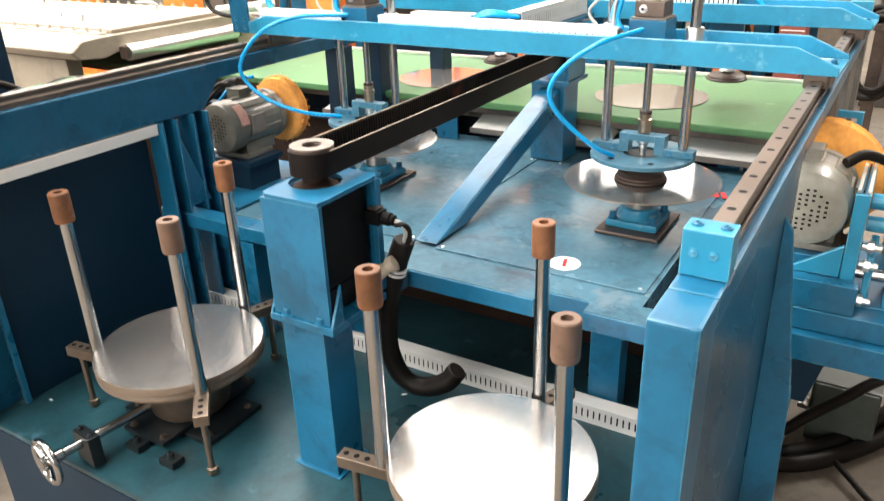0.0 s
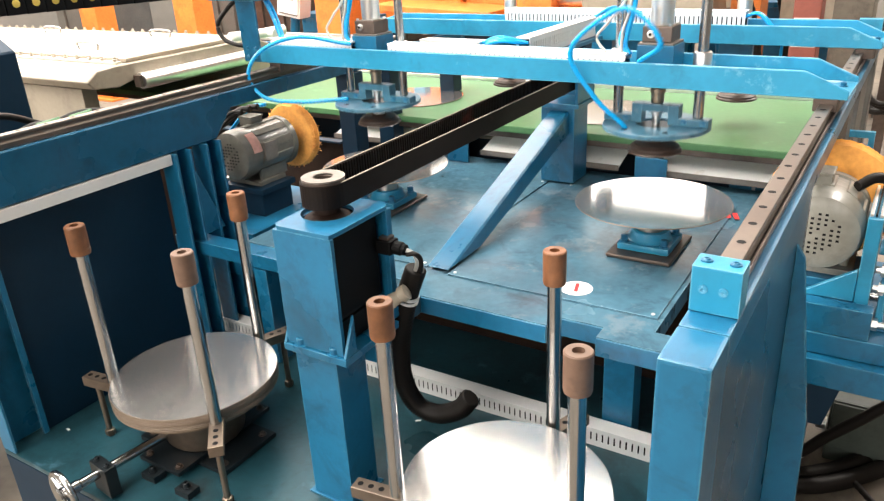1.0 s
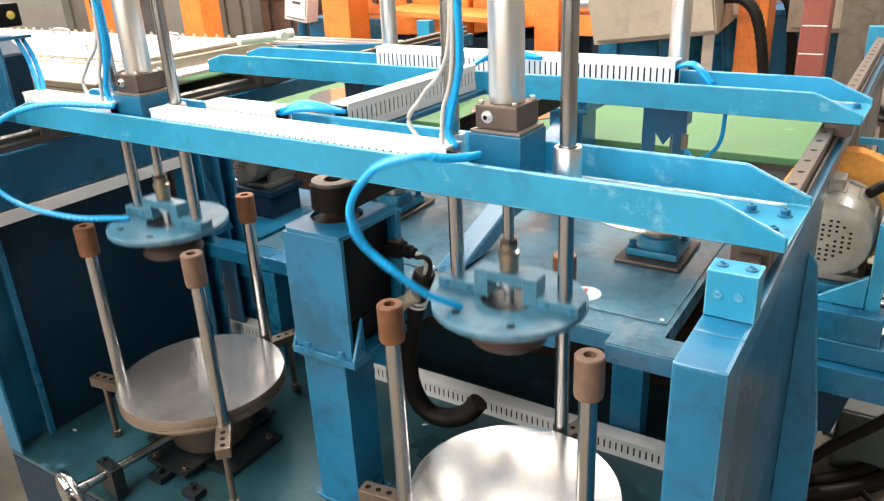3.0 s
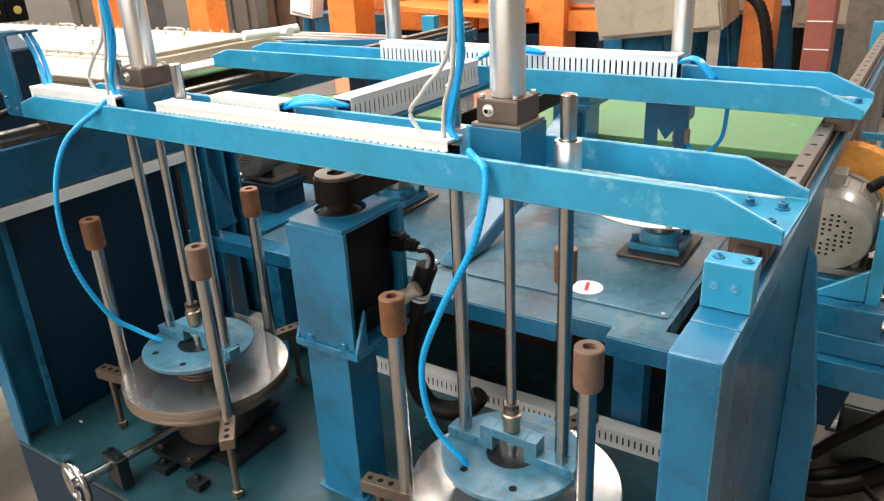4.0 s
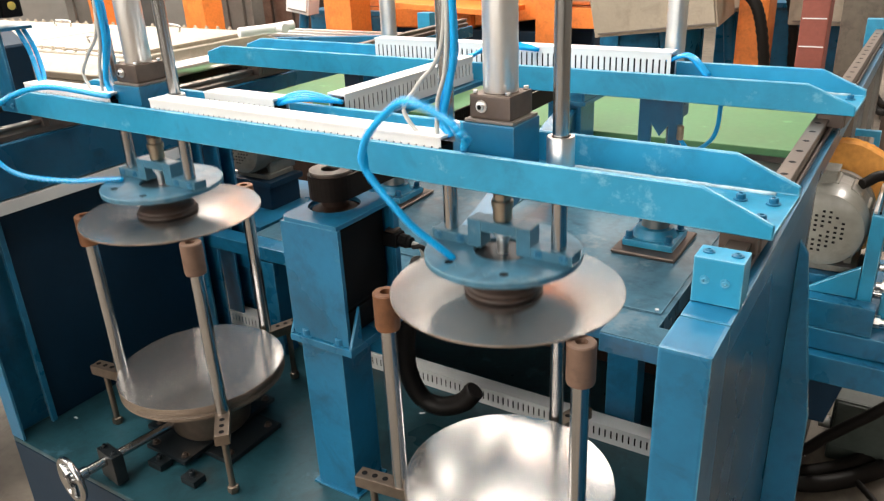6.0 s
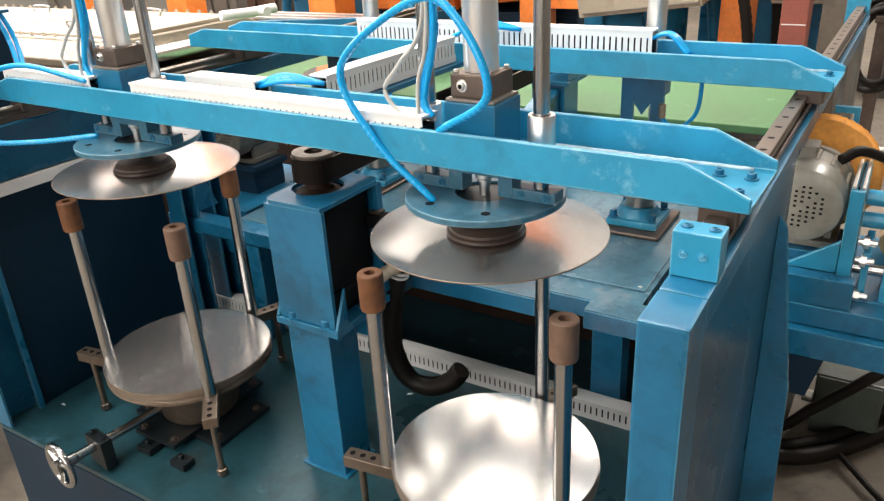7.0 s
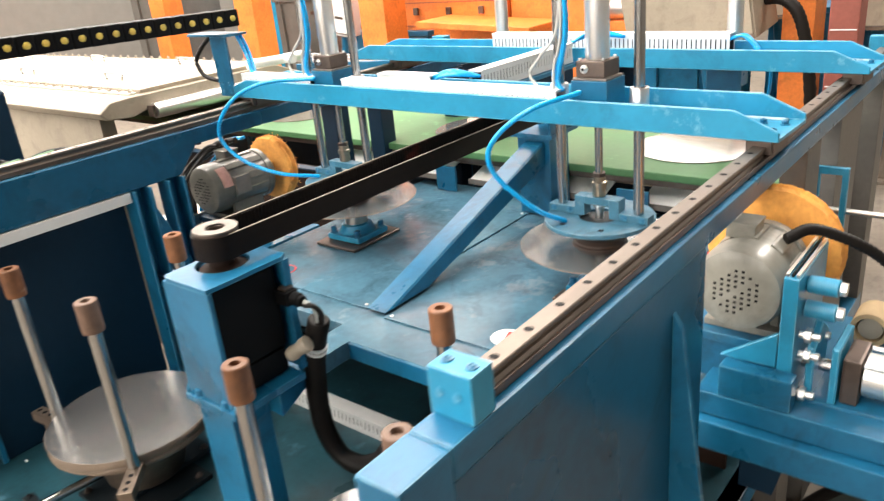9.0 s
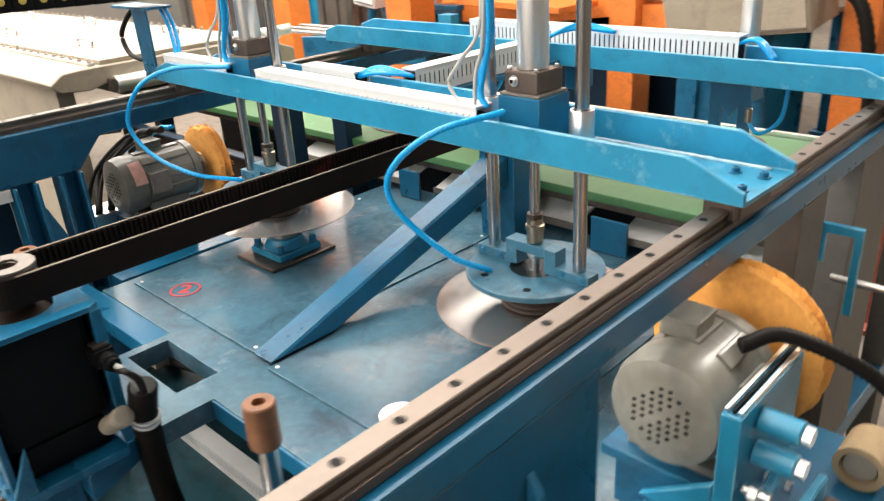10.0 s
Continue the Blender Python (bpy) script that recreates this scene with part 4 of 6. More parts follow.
# ---- conveyor with the green belt ----
conv = thing("belt_conveyor", "green belt conveyor with pale side plates", "conveyor")
bm = box(N(), -3.2, -0.16, 2.12, 2.74, 0.858, 0.879, 0.004)
part("belt", bm, GREEN_BELT, conv)
part("side_plate", box(N(), -3.2, -0.14, 2.135, 2.145, 0.838, 0.857, 0.002), DARK_STEEL, conv)
part("under_tray", box(N(), -1.7, -0.14, 2.30, 2.60, 0.775, 0.781, 0.001), CREAM, conv, "pale sheet tray under the belt")
for x0, x1 in ((-1.68, -1.18), (-1.08, -0.625), (-0.515, -0.165)):
    part("drip_sheet", prism(N(), [(2.125, 0.784), (2.30, 0.836), (2.30, 0.840), (2.125, 0.788)], "x", x0, x1, 0.0006), WHITE_PVC, conv, "sloping white drip sheet under the belt")
    part("sheet_lip", box(N(), x0, x1, 2.120, 2.1245, 0.776, 0.792, 0.0006), FLANGE, conv)
part("side_plate", box(N(), -3.2, -0.14, 2.745, 2.76, 0.77, 0.89, 0.002), STEEL, conv)
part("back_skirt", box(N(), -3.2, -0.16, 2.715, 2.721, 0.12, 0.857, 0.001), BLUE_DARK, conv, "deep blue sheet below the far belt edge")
for x in (-0.3, -1.5, -2.8):
    part("leg", box(N(), x - 0.03, x + 0.03, 2.2, 2.26, 0.0, 0.768, 0.003), BLUE, conv)
    part("leg", box(N(), x - 0.03, x + 0.03, 2.6, 2.66, 0.0, 0.768, 0.003), BLUE, conv)

# ---- moving gantry with its two lifting heads, keyed below ----
GZ0, GZ1 = 1.136, 1.184
gantry = thing("transfer_gantry", "blue double-beam gantry with white ducts and air cylinders", "gantry", (0, 0, 0))


def channel_beam(yc, xl, xr):
    """Open channel lying on its web, flanges up, ends chamfered."""
    bm = N()
    box(bm, xl, xr, yc - 0.07, yc + 0.07, GZ0, GZ0 + 0.006, 0.001)
    for y0 in (yc - 0.073, yc + 0.066):
        prism(bm, [(xl, GZ0), (xr, GZ0), (xr, GZ0 + 0.016), (xr - 0.075, GZ1), (xl + 0.06, GZ1), (xl, GZ0 + 0.03)], "y", y0, y0 + 0.007, 0.0015)
    return bm


G2 = 0.592
for k, yy in enumerate((0.0, G2)):
    b = part("beam", channel_beam(SY - (0.004 if k == 0 else 0.01) + yy, -1.468 if k == 0 else -1.58, -0.026), BLUE_LIGHT, gantry)
    bolts(b, [(x, SY - 0.01 + yy + y, GZ0 + 0.006) for x in (-0.046, -0.082, -1.42, -1.455) for y in (-0.03, 0.03)], (0, 0, 1), 0.0055, 0.008, BLUE)
    wr = random.Random(3 + k)
    for xa, xb, dy in ((-0.33, -0.05, 0.062), (-1.44, -1.25, 0.062), (-0.20, -0.06, -0.062)):
        pts = [Vector((xa + (xb - xa) * i / 24, SY - 0.01 + yy + dy + wr.uniform(-0.0007, 0.0007), GZ0 + 0.0068 + wr.uniform(-0.0004, 0.0004))) for i in range(25)]
        part("weld_bead", tube(N(), pts, 0.0028, 8, 0.0003), PALE_WELD, b)
    for rx in (RX, LX):
        bm = box(N(), rx - 0.022, rx + 0.022, SY - 0.047 + yy, SY + 0.03 + yy, 1.108, GZ0 - 0.001, 0.002)
        for s in (-1, 1):
            box(bm, rx - 0.02, rx + 0.02, SY - 0.009 + s * 0.044 + yy - 0.006, SY - 0.009 + s * 0.044 + yy + 0.006, 1.109, GZ0 - 0.003, 0.002)
        part("carriage", bm, DARK_STEEL, gantry)
part("link_bar", box(N(), -0.775, -0.715, SY + 0.07, SY + G2 - 0.09, 1.140, 1.150, 0.002), BLUE, gantry)
part("belt_clamp", box(N(), -0.745, -0.71, SY + G2 - 0.03, SY + G2 + 0.03, 1.072, 1.134, 0.002), BLUE, gantry)
# ducts on the beams
duct("duct", (-1.43, SY - 0.052, GZ0 + 0.012), 0.28, 0.036, 0.052, 0, gantry, top=0.735)
duct("duct", (-1.035, SY - 0.052, GZ0 + 0.012), 0.60, 0.036, 0.052, -0.4, gantry, top=0.735)
duct("duct", (-1.00, SY + 0.036, GZ0 + 0.012), 0.17, 0.036, 0.050, 0, gantry)
duct("duct", (-0.745, SY + 0.08, 1.152), 0.40, 0.036, 0.050, 90, gantry)
duct("duct", (-1.08, SY + G2 + 0.03, GZ0 + 0.012), 0.72, 0.036, 0.060, 0, gantry)
# end plate for the cable chain
cbk = part("chain_bracket", prism(N(), [(-1.532, GZ0), (-1.469, GZ0), (-1.469, 1.296), (-1.540, 1.296)], "y", 0.866, 0.873, 0.001), BLUE, gantry)
bolts(cbk, [(x, 0.866, z) for x in (-1.516, -1.484) for z in (1.150, 1.172)], (0, -1, 0), 0.004, 0.004, BLUE, "screw")
part("bracket_top", box(N(), -1.64, -1.445, 0.862, 0.925, 1.297, 1.303, 0.001), BLUE, gantry)
part("chain_lead", tube(N(), curve_points([(-1.545, 0.875, 1.297), (-1.580, 0.868, 1.272), (-1.622, 0.866, 1.232), (-1.605, 0.866, 1.194), (-1.560, 0.868, 1.180), (-1.520, 0.878, 1.176)], 10), 0.006), RUBBER, gantry, "black lead looping from the chain")
for k in range(2):
    part("air_line", tube(N(), curve_points([(-1.466, 0.905 + 0.012 * k, 1.295), (-1.45, 0.91 + 0.012 * k, 1.255), (-1.42, 0.90 + 0.01 * k, 1.205), (-1.40, 0.888, 1.19)], 8), 0.0048), HOSE_BLUE, gantry)
chain = part("cable_chain", N(), PLASTIC_BLACK, gantry, "black cable chain with yellow dots")
for i in range(26):
    y1 = 0.93 - i * 0.042
    zz = 1.318 + 0.0009 * i
    bm = box(N(), -1.545, -1.475, y1 - 0.041, y1, zz, zz + 0.044, 0.004)
    lk = part("chain_link", bm, PLASTIC_BLACK, chain)
    bm = lathe(N(), [(0.008, 0), (0.008, 0.0015), (0.006, 0.0025), (0, 0.0025)], Matrix.Translation((-1.475, y1 - 0.02, zz + 0.022)) @ Matrix.Rotation(radians(90), 4, "Y"), 14)
    lkd = part("dot", bm, YELLOW_DOT, chain)


def cylinder_unit(x, y):
    bm = box(N(), x - 0.038, x + 0.038, y - 0.036, y + 0.036, GZ0 + 0.007, 1.212, 0.002)
    part("cylinder_seat", bm, BLUE, gantry)
    part("seat_plate", box(N(), x - 0.036, x + 0.036, y - 0.034, y + 0.034, 1.2125, 1.2165, 0.001), FLANGE, gantry, "scraped bare steel seat plate")
    bm = box(N(), x - 0.030, x + 0.030, y - 0.030, y + 0.030, 1.217, 1.248, 0.003)
    hd = part("cylinder_head", bm, DARK_STEEL, gantry, "dark cast cylinder end cap")
    part("port", bolt(N(), (x - 0.012, y - 0.030, 1.233), (0, -1, 0), 0.0055, 0.006), STEEL, hd)
    part("port_bore", lathe(N(), [(0.003, 0), (0.003, 0.0004), (0, 0.0004)], aim((x - 0.012, y - 0.0361, 1.233), (x - 0.012, y - 0.04, 1.233))[0], 12), PLASTIC_BLACK, hd)
    for sx in (-1, 1):
        for sy in (-1, 1):
            part("tie_rod_nut", rod(N(), (x + sx * 0.024, y + sy * 0.024, 1.2485), (x + sx * 0.024, y + sy * 0.024, 1.2525), 0.0035, 8, 0.0005), STEEL, hd)
    bm = N()
    lathe(bm, [(0.0225, 1.2485), (0.023, 1.250), (0.023, 1.559), (0.0225, 1.56)], Matrix.Translation((x, y, 0)), 48)
    part("cylinder_barrel", bm, ALU_TUBE, gantry, "bright aluminium cylinder barrel")
    bm = box(N(), x - 0.030, x + 0.030, y - 0.030, y + 0.030, 1.561, 1.60, 0.003)
    part("cylinder_head", bm, DARK_STEEL, gantry)
    for s in (-1, 1):
        bm = lathe(N(), [(0.0125, GZ0 + 0.007), (0.018, GZ0 + 0.007), (0.018, 1.196), (0.017, 1.198), (0.0125, 1.198)], Matrix.Translation((x + s * 0.086, y, 0)), 28, False)
        part("guide_bush", bm, STEEL, gantry)
    bm = lathe(N(), [(0.014, GZ0 + 0.0062), (0.022, GZ0 + 0.0065), (0.022, GZ0 + 0.012), (0.014, GZ0 + 0.012)], Matrix.Translation((x + 0.19, y, 0)), 28, False)
    part("spare_bush", bm, STEEL, gantry)


HY = SY - 0.008
SKEW, MIDX = radians(-1.5), -0.74          # the beams stand slightly out of square to the rails


def square_y(x):
    """How far a head sits back along y to stay over its stack."""
    return -(x - MIDX) * math.tan(SKEW)



def lifting_head(x, y, length=0.636, r=0.112):
    """The part that rises and falls: origin at the cup's lip."""
    hd = new("lifting_head")
    hd.parent = gantry
    tagged(hd, "blue lifting plate on chromed rods with a brown suction cup")
    bm = lathe(N(), [(0.024, 0.052), (r - 0.001, 0.052), (r, 0.053), (r, 0.0605), (r - 0.001, 0.0615), (0.042, 0.0615), (0.042, 0.056), (0.024, 0.056)], None, 64, False)
    for a in (35, 80, 250, 285):
        lathe(bm, [(0.0035, 0.0616), (0.0035, 0.0622), (0, 0.0622)], Matrix.Translation((0.088 * math.cos(radians(a)), 0.088 * math.sin(radians(a)), 0)), 10)
    pl = part("plate", bm, PLATE_BLUE, hd, "grimy blue-grey steel plate")
    part("recess", lathe(N(), [(0.009, 0.0565), (0.040, 0.0565), (0.040, 0.0575), (0.009, 0.0575)], None, 32, False), BLACK_PAINT, pl)
    for a in (240, 300, 20):
        part("hole", lathe(N(), [(0.0065, 0.0616), (0.0065, 0.0619), (0, 0.0619)], Matrix.Translation((0.086 * math.cos(radians(a)), 0.086 * math.sin(radians(a)), 0)), 16), PLASTIC_BLACK, pl)
    bm = N()
    box(bm, -0.112, -0.05, -0.014, 0.014, 0.062, 0.078, 0.002)
    box(bm, 0.05, 0.112, -0.014, 0.014, 0.062, 0.078, 0.002)
    box(bm, -0.05, -0.028, -0.014, 0.014, 0.062, 0.104, 0.002)
    box(bm, 0.028, 0.05, -0.014, 0.014, 0.062, 0.104, 0.002)
    box(bm, -0.028, 0.028, -0.014, 0.014, 0.088, 0.104, 0.002)
    bd = part("bridge", bm, PLATE_BLUE, hd)
    bolts(hd, [(sx, -0.014, 0.070) for sx in (-0.1, 0.1, -0.062, 0.062)], (0, -1, 0), 0.0045, 0.003, BLUE, "screw")
    for s in (-1, 1):
        part("guide_rod", rod(N(), (s * 0.086, 0, 0.078), (s * 0.086, 0, length), 0.0105, 24), CHROME, hd)
    part("piston_rod", rod(N(), (0, 0, 0.15), (0, 0, length - 0.02), 0.008, 20), CHROME, hd)
    bm = N()
    lathe(bm, [(0.0, 0.105), (0.012, 0.105), (0.0135, 0.107), (0.0135, 0.126), (0.0155, 0.127), (0.0155, 0.135), (0.0125, 0.137), (0.0125, 0.146), (0.0, 0.146)], None, 24)
    fj = part("floating_joint", bm, BRASS, hd)
    part("lock_nut", lathe(N(), [(0.0, 0.1465), (0.0135, 0.1465), (0.0135, 0.154), (0.0, 0.154)], None, 6), DARK_STEEL, fj)
    part("ball_stud", lathe(N(), [(0.0, 0.0825), (0.013, 0.0825), (0.013, 0.089), (0.007, 0.090), (0.007, 0.104), (0.0, 0.104)], None, 20), STEEL, fj)
    bm = N()
    lathe(bm, [(0.0, 0.026), (0.017, 0.026), (0.020, 0.0215), (0.044, 0.0185), (0.052, 0.0125), (0.0525, 0.0085), (0.056, 0.0060), (0.057, 0.0025), (0.054, 0.0005), (0.045, 0.0005), (0.0, 0.008)], None, 48)
    cu = part("suction_cup", bm, CUP, hd)
    part("cup_boss", lathe(N(), [(0.0, 0.0262), (0.0155, 0.0262), (0.0155, 0.033), (0.013, 0.035), (0.009, 0.036), (0.009, 0.051), (0.0, 0.051)], None, 24), STEEL, cu)
    bm = lathe(N(), [(0.005, 0.028), (0.008, 0.030), (0.008, 0.074), (0.010, 0.075), (0.010, 0.080), (0.0, 0.081)], None, 16)
    part("stem", bm, STEEL, hd)
    return hd


heads = []
for x in SX:
    cylinder_unit(x, HY + square_y(x))
    heads.append((lifting_head(x, HY), x))


def small_head(x, y):
    """The head behind the second beam: a slotted hanger, a short rod and a cup."""
    hd = new("take_off_head")
    hd.parent = gantry
    tagged(hd, "slim take-off rod with a brown suction cup")
    part("piston_rod", rod(N(), (0, 0, 0.03), (0, 0, 0.33), 0.008, 20), CHROME, hd)
    bm = N()
    lathe(bm, [(0.0, 0.026), (0.017, 0.026), (0.020, 0.0215), (0.044, 0.0185), (0.052, 0.0125), (0.0525, 0.0085), (0.056, 0.0060), (0.057, 0.0025), (0.054, 0.0005), (0.045, 0.0005), (0.0, 0.008)], None, 48)
    cu = part("suction_cup", bm, CUP, hd)
    part("cup_boss", lathe(N(), [(0.0, 0.0262), (0.022, 0.0262), (0.020, 0.031), (0.011, 0.034), (0.009, 0.036), (0.0, 0.036)], None, 24), STEEL, cu)
    return hd


heads2 = []
H2 = SY - 0.01 + (CY - SY)
for x in SX:
    bm = N()
    prism(bm, [(x - 0.045, 1.0), (x - 0.018, 1.0), (x - 0.018, 1.055), (x, 1.03), (x + 0.018, 1.055), (x + 0.018, 1.0), (x + 0.045, 1.0), (x + 0.045, 1.134), (x - 0.045, 1.134)], "y", SY + G2 + 0.058, SY + G2 + 0.066, 0.001)
    hg = part("hanger", bm, BLUE, gantry)
    bm = box(N(), x - 0.03, x + 0.03, SY + G2 + 0.067, H2 + 0.03, 1.06, 1.134, 0.003)
    part("hanger_block", bm, BLUE, gantry)
    bm = rod(N(), (x, H2, 1.135), (x, H2, 1.33), 0.02, 28)
    part("take_off_cylinder", bm, STEEL, gantry)
    part("fitting", rod(N(), (x + 0.046, SY + G2 + 0.05, 1.03), (x + 0.046, SY + G2 + 0.05, 1.06), 0.007, 12), BRASS, gantry)
    part("air_line", tube(N(), curve_points([(x + 0.046, SY + G2 + 0.05, 1.03), (x + 0.075, SY + G2 + 0.045, 1.012), (x + 0.115, SY + G2 + 0.045, 1.05), (x + 0.12, SY + G2 + 0.05, 1.135)], 8), 0.0042), HOSE_BLUE, gantry)
    heads2.append((small_head(x, H2), x))

# thin grey and blue lines round the cylinders
for x in SX:
    bm = N()
    tube(bm, curve_points([(x - 0.045, HY - 0.02, 1.56), (x - 0.048, HY - 0.03, 1.42), (x - 0.044, HY - 0.03, 1.30), (x - 0.07, HY - 0.035, 1.225), (x - 0.05, HY - 0.04, 1.195)], 10), 0.0048)
    part("air_line", bm, HOSE_BLUE, gantry)
    bm = N()
    tube(bm, curve_points([(x - 0.036, HY - 0.03, 1.56), (x - 0.038, HY - 0.04, 1.42), (x - 0.040, HY - 0.04, 1.30), (x - 0.055, HY - 0.045, 1.22), (x - 0.045, HY - 0.045, 1.195)], 10), 0.0048)
    part("air_line", bm, HOSE_BLUE, gantry)
    bm = N()
    tube(bm, curve_points([(x - 0.05, HY - 0.035, 1.50), (x - 0.055, HY - 0.04, 1.32), (x - 0.09, HY - 0.05, 1.26), (x - 0.115, HY - 0.05, 1.225), (x - 0.08, HY - 0.055, 1.19), (x - 0.055, HY - 0.055, 1.17)], 10), 0.003)
    part("sensor_cable", bm, HOSE_CLEAR, gantry)
    bm = N()
    tube(bm, curve_points([(x - 0.046, HY - 0.035, 1.47), (x - 0.047, HY - 0.045, 1.30), (x - 0.06, HY - 0.05, 1.24), (x - 0.06, HY - 0.055, 1.18)], 10), 0.003)
    part("sensor_cable", bm, HOSE_CLEAR, gantry)
bundle = new("air_line_bundle")
bundle.parent = gantry
for k in range(4):
    part("air_line", tube(N(), curve_points([(-0.84 + 0.004 * k, SY + 0.03, 1.185 + 0.003 * k), (-0.79, SY + 0.04 + 0.004 * k, 1.196 + 0.003 * k), (-0.74 + 0.004 * k, SY + 0.075, 1.19)], 8), 0.004), HOSE_BLUE, bundle)
    part("air_line", tube(N(), curve_points([(-0.75 + 0.004 * k, SY + 0.47, 1.195), (-0.71, SY + 0.55 + 0.004 * k, 1.21 + 0.003 * k), (-0.64, SY + 0.60 + 0.004 * k, 1.20)], 8), 0.004), HOSE_BLUE, bundle)
    part("air_line", tube(N(), curve_points([(-0.37, SY + G2 + 0.02 + 0.006 * k, 1.19), (-0.33, SY + G2 + 0.02 + 0.006 * k, 1.20), (-0.29, SY + G2 + 0.015 + 0.006 * k, 1.165)], 8), 0.004), HOSE_BLUE, bundle)

# flexible supply hoses, in short rigid links
LINKS = 64
hoses = []
for x in SX:
    hs = new("supply_hose")
    hs.parent = gantry
    tagged(hs, "bright blue polyurethane air hose")
    me = None
    links = []
    for i in range(LINKS):
        if me is None:
            bm = lathe(N(), [(0.0, -0.0135), (0.0025, -0.0128), (0.0044, -0.0108), (0.005, -0.0085), (0.005, 0.0085), (0.0044, 0.0108), (0.0025, 0.0128), (0.0, 0.0135)], None, 12)
            ob = part("hose_link", bm, HOSE_BLUE, hs)
            me = ob.data
        else:
            ob = new("hose_link", me)
            ob.parent = hs
        links.append(ob)
    hoses.append(links)

# ---- carried discs ----
moving = {}
for nm, m0, lab in (("stack_a", pose(SX[0], SY, ZS), "from the stack"), ("stack_b", pose(SX[1], SY, ZS), "from the stack"),
                    ("chuck_a", pose(SX[0], CY, ZC), "on its chuck"), ("chuck_b", pose(SX[1], CY, ZC), "on its chuck"),
                    ("belt_a", pose(SX[0], KY, ZK), "on the green belt"), ("belt_b", pose(SX[1], KY, ZK), "on the green belt")):
    ob = copy_thing(master, m0)
    if nm[:5] != "stack":
        ob.data = ob.data.copy()
        ob.data.materials[0] = ALU_POLISHED
    moving[nm] = tagged(ob, (DISC_LABEL if nm[:5] == "stack" else "round mirror-polished aluminium disc") + ", " + lab, "metal disc", "discs in transfer")

# ---- background of the hall ----
def column(name, x0, x1, y0, y1, material, label, z1=4.2):
    c = thing(name, label, "column", ((x0 + x1) / 2, (y0 + y1) / 2, 0), "posts in the hall")
    w, d = (x1 - x0) / 2, (y1 - y0) / 2
    part("shaft", box(N(), -w, w, -d, d, 0.02, z1, 0.006), material, c)
    part("foot_plate", box(N(), -w - 0.06, w + 0.06, -d - 0.06, d + 0.06, 0.0, 0.0195, 0.003), material, c)
    return c


OR_LABEL = "orange-painted square steel post of a neighbouring machine"
for x0, x1, y0, y1 in ((-0.895, -0.735, 4.7, 4.93), (-2.156, -1.985, 4.7, 4.9), (-3.51, -3.28, 4.2, 4.42), (-5.68, -5.42, 4.8, 5.02), (-7.07, -6.82, 4.8, 5.02)):
    column("steel_post", x0, x1, y0, y1, ORANGE, OR_LABEL)
mp = column("steel_post", -0.401, -0.298, 3.5, 3.62, MAROON, "maroon-primed square steel post with chalk marks")
for z in (0.83, 0.93, 1.04):
    part("chalk_mark", box(N(), -0.045, 0.046, -0.0625, -0.0612, z, z + 0.004, 0), WHITE_PAPER, mp)
column("hall_pillar", -0.40, -0.20, 5.0, 5.3, CONCRETE, "bare grey concrete pillar of the hall", 5.5)


def cabinet(name, label, p, size, rot, material):
    """Sheet-metal control cabinet with a door panel and a handle plate."""
    c = thing(name, label, "cabinet", p)
    w, d, h = size
    c.rotation_euler = [radians(a) for a in rot]
    part("body", box(N(), -w / 2, w / 2, -d / 2, d / 2, 0, h, 0.008), material, c)
    dr = part("door", box(N(), -w / 2 + 0.03, w / 2 - 0.01, -d / 2 - 0.014, -d / 2 - 0.001, 0.02, h - 0.02, 0.004), material, c)
    if p[2] > 0.5:
        part("stand_pipe", rod(N(), (0, 0.02, -p[2] - 0.02), (0, 0.02, 0.01), 0.035), BLUE, c)
    part("handle", box(N(), -0.02, 0.05, -d / 2 - 0.02, -d / 2 - 0.015, h * 0.42, h * 0.48, 0.002), DARK_STEEL, dr)
    part("door_lip", box(N(), -w / 2 + 0.03, w / 2 - 0.01, -d / 2 - 0.018, -d / 2 - 0.0145, 0.02, 0.030, 0.001), FLANGE, dr)
    if w > 0.4:
        part("cable_hose", tube(N(), curve_points([(w / 2 - 0.02, 0.02, h * 0.25), (w / 2 + 0.10, 0.0, h * 0.22), (w / 2 + 0.17, -0.01, 0.02), (w / 2 + 0.18, 0.0, -0.30), (w / 2 + 0.12, 0.05, -p[2] + 0.05)], 14), 0.030, 12, 0.002), RUBBER, c)
    return c


cabinet("control_cabinet", "cream sheet-metal control cabinet tilted on its arm", (-1.27, 4.55, 0.86), (0.72, 0.30, 0.62), (8, -7, -4), CREAM)
cabinet("control_cabinet", "cream control cabinet hung behind the posts", (-1.10, 5.35, 0.87), (0.42, 0.28, 0.5), (4, -6, 0), CREAM)
cabinet("control_cabinet", "small cream cabinet behind the maroon post", (-0.56, 5.4, 0.79), (0.32, 0.25, 0.5), (0, 0, 0), CREAM)
cabinet("control_cabinet", "white switch box on a bent arm", (-3.94, 4.45, 0.90), (0.20, 0.14, 0.3), (0, 10, 6), WHITE_PVC)


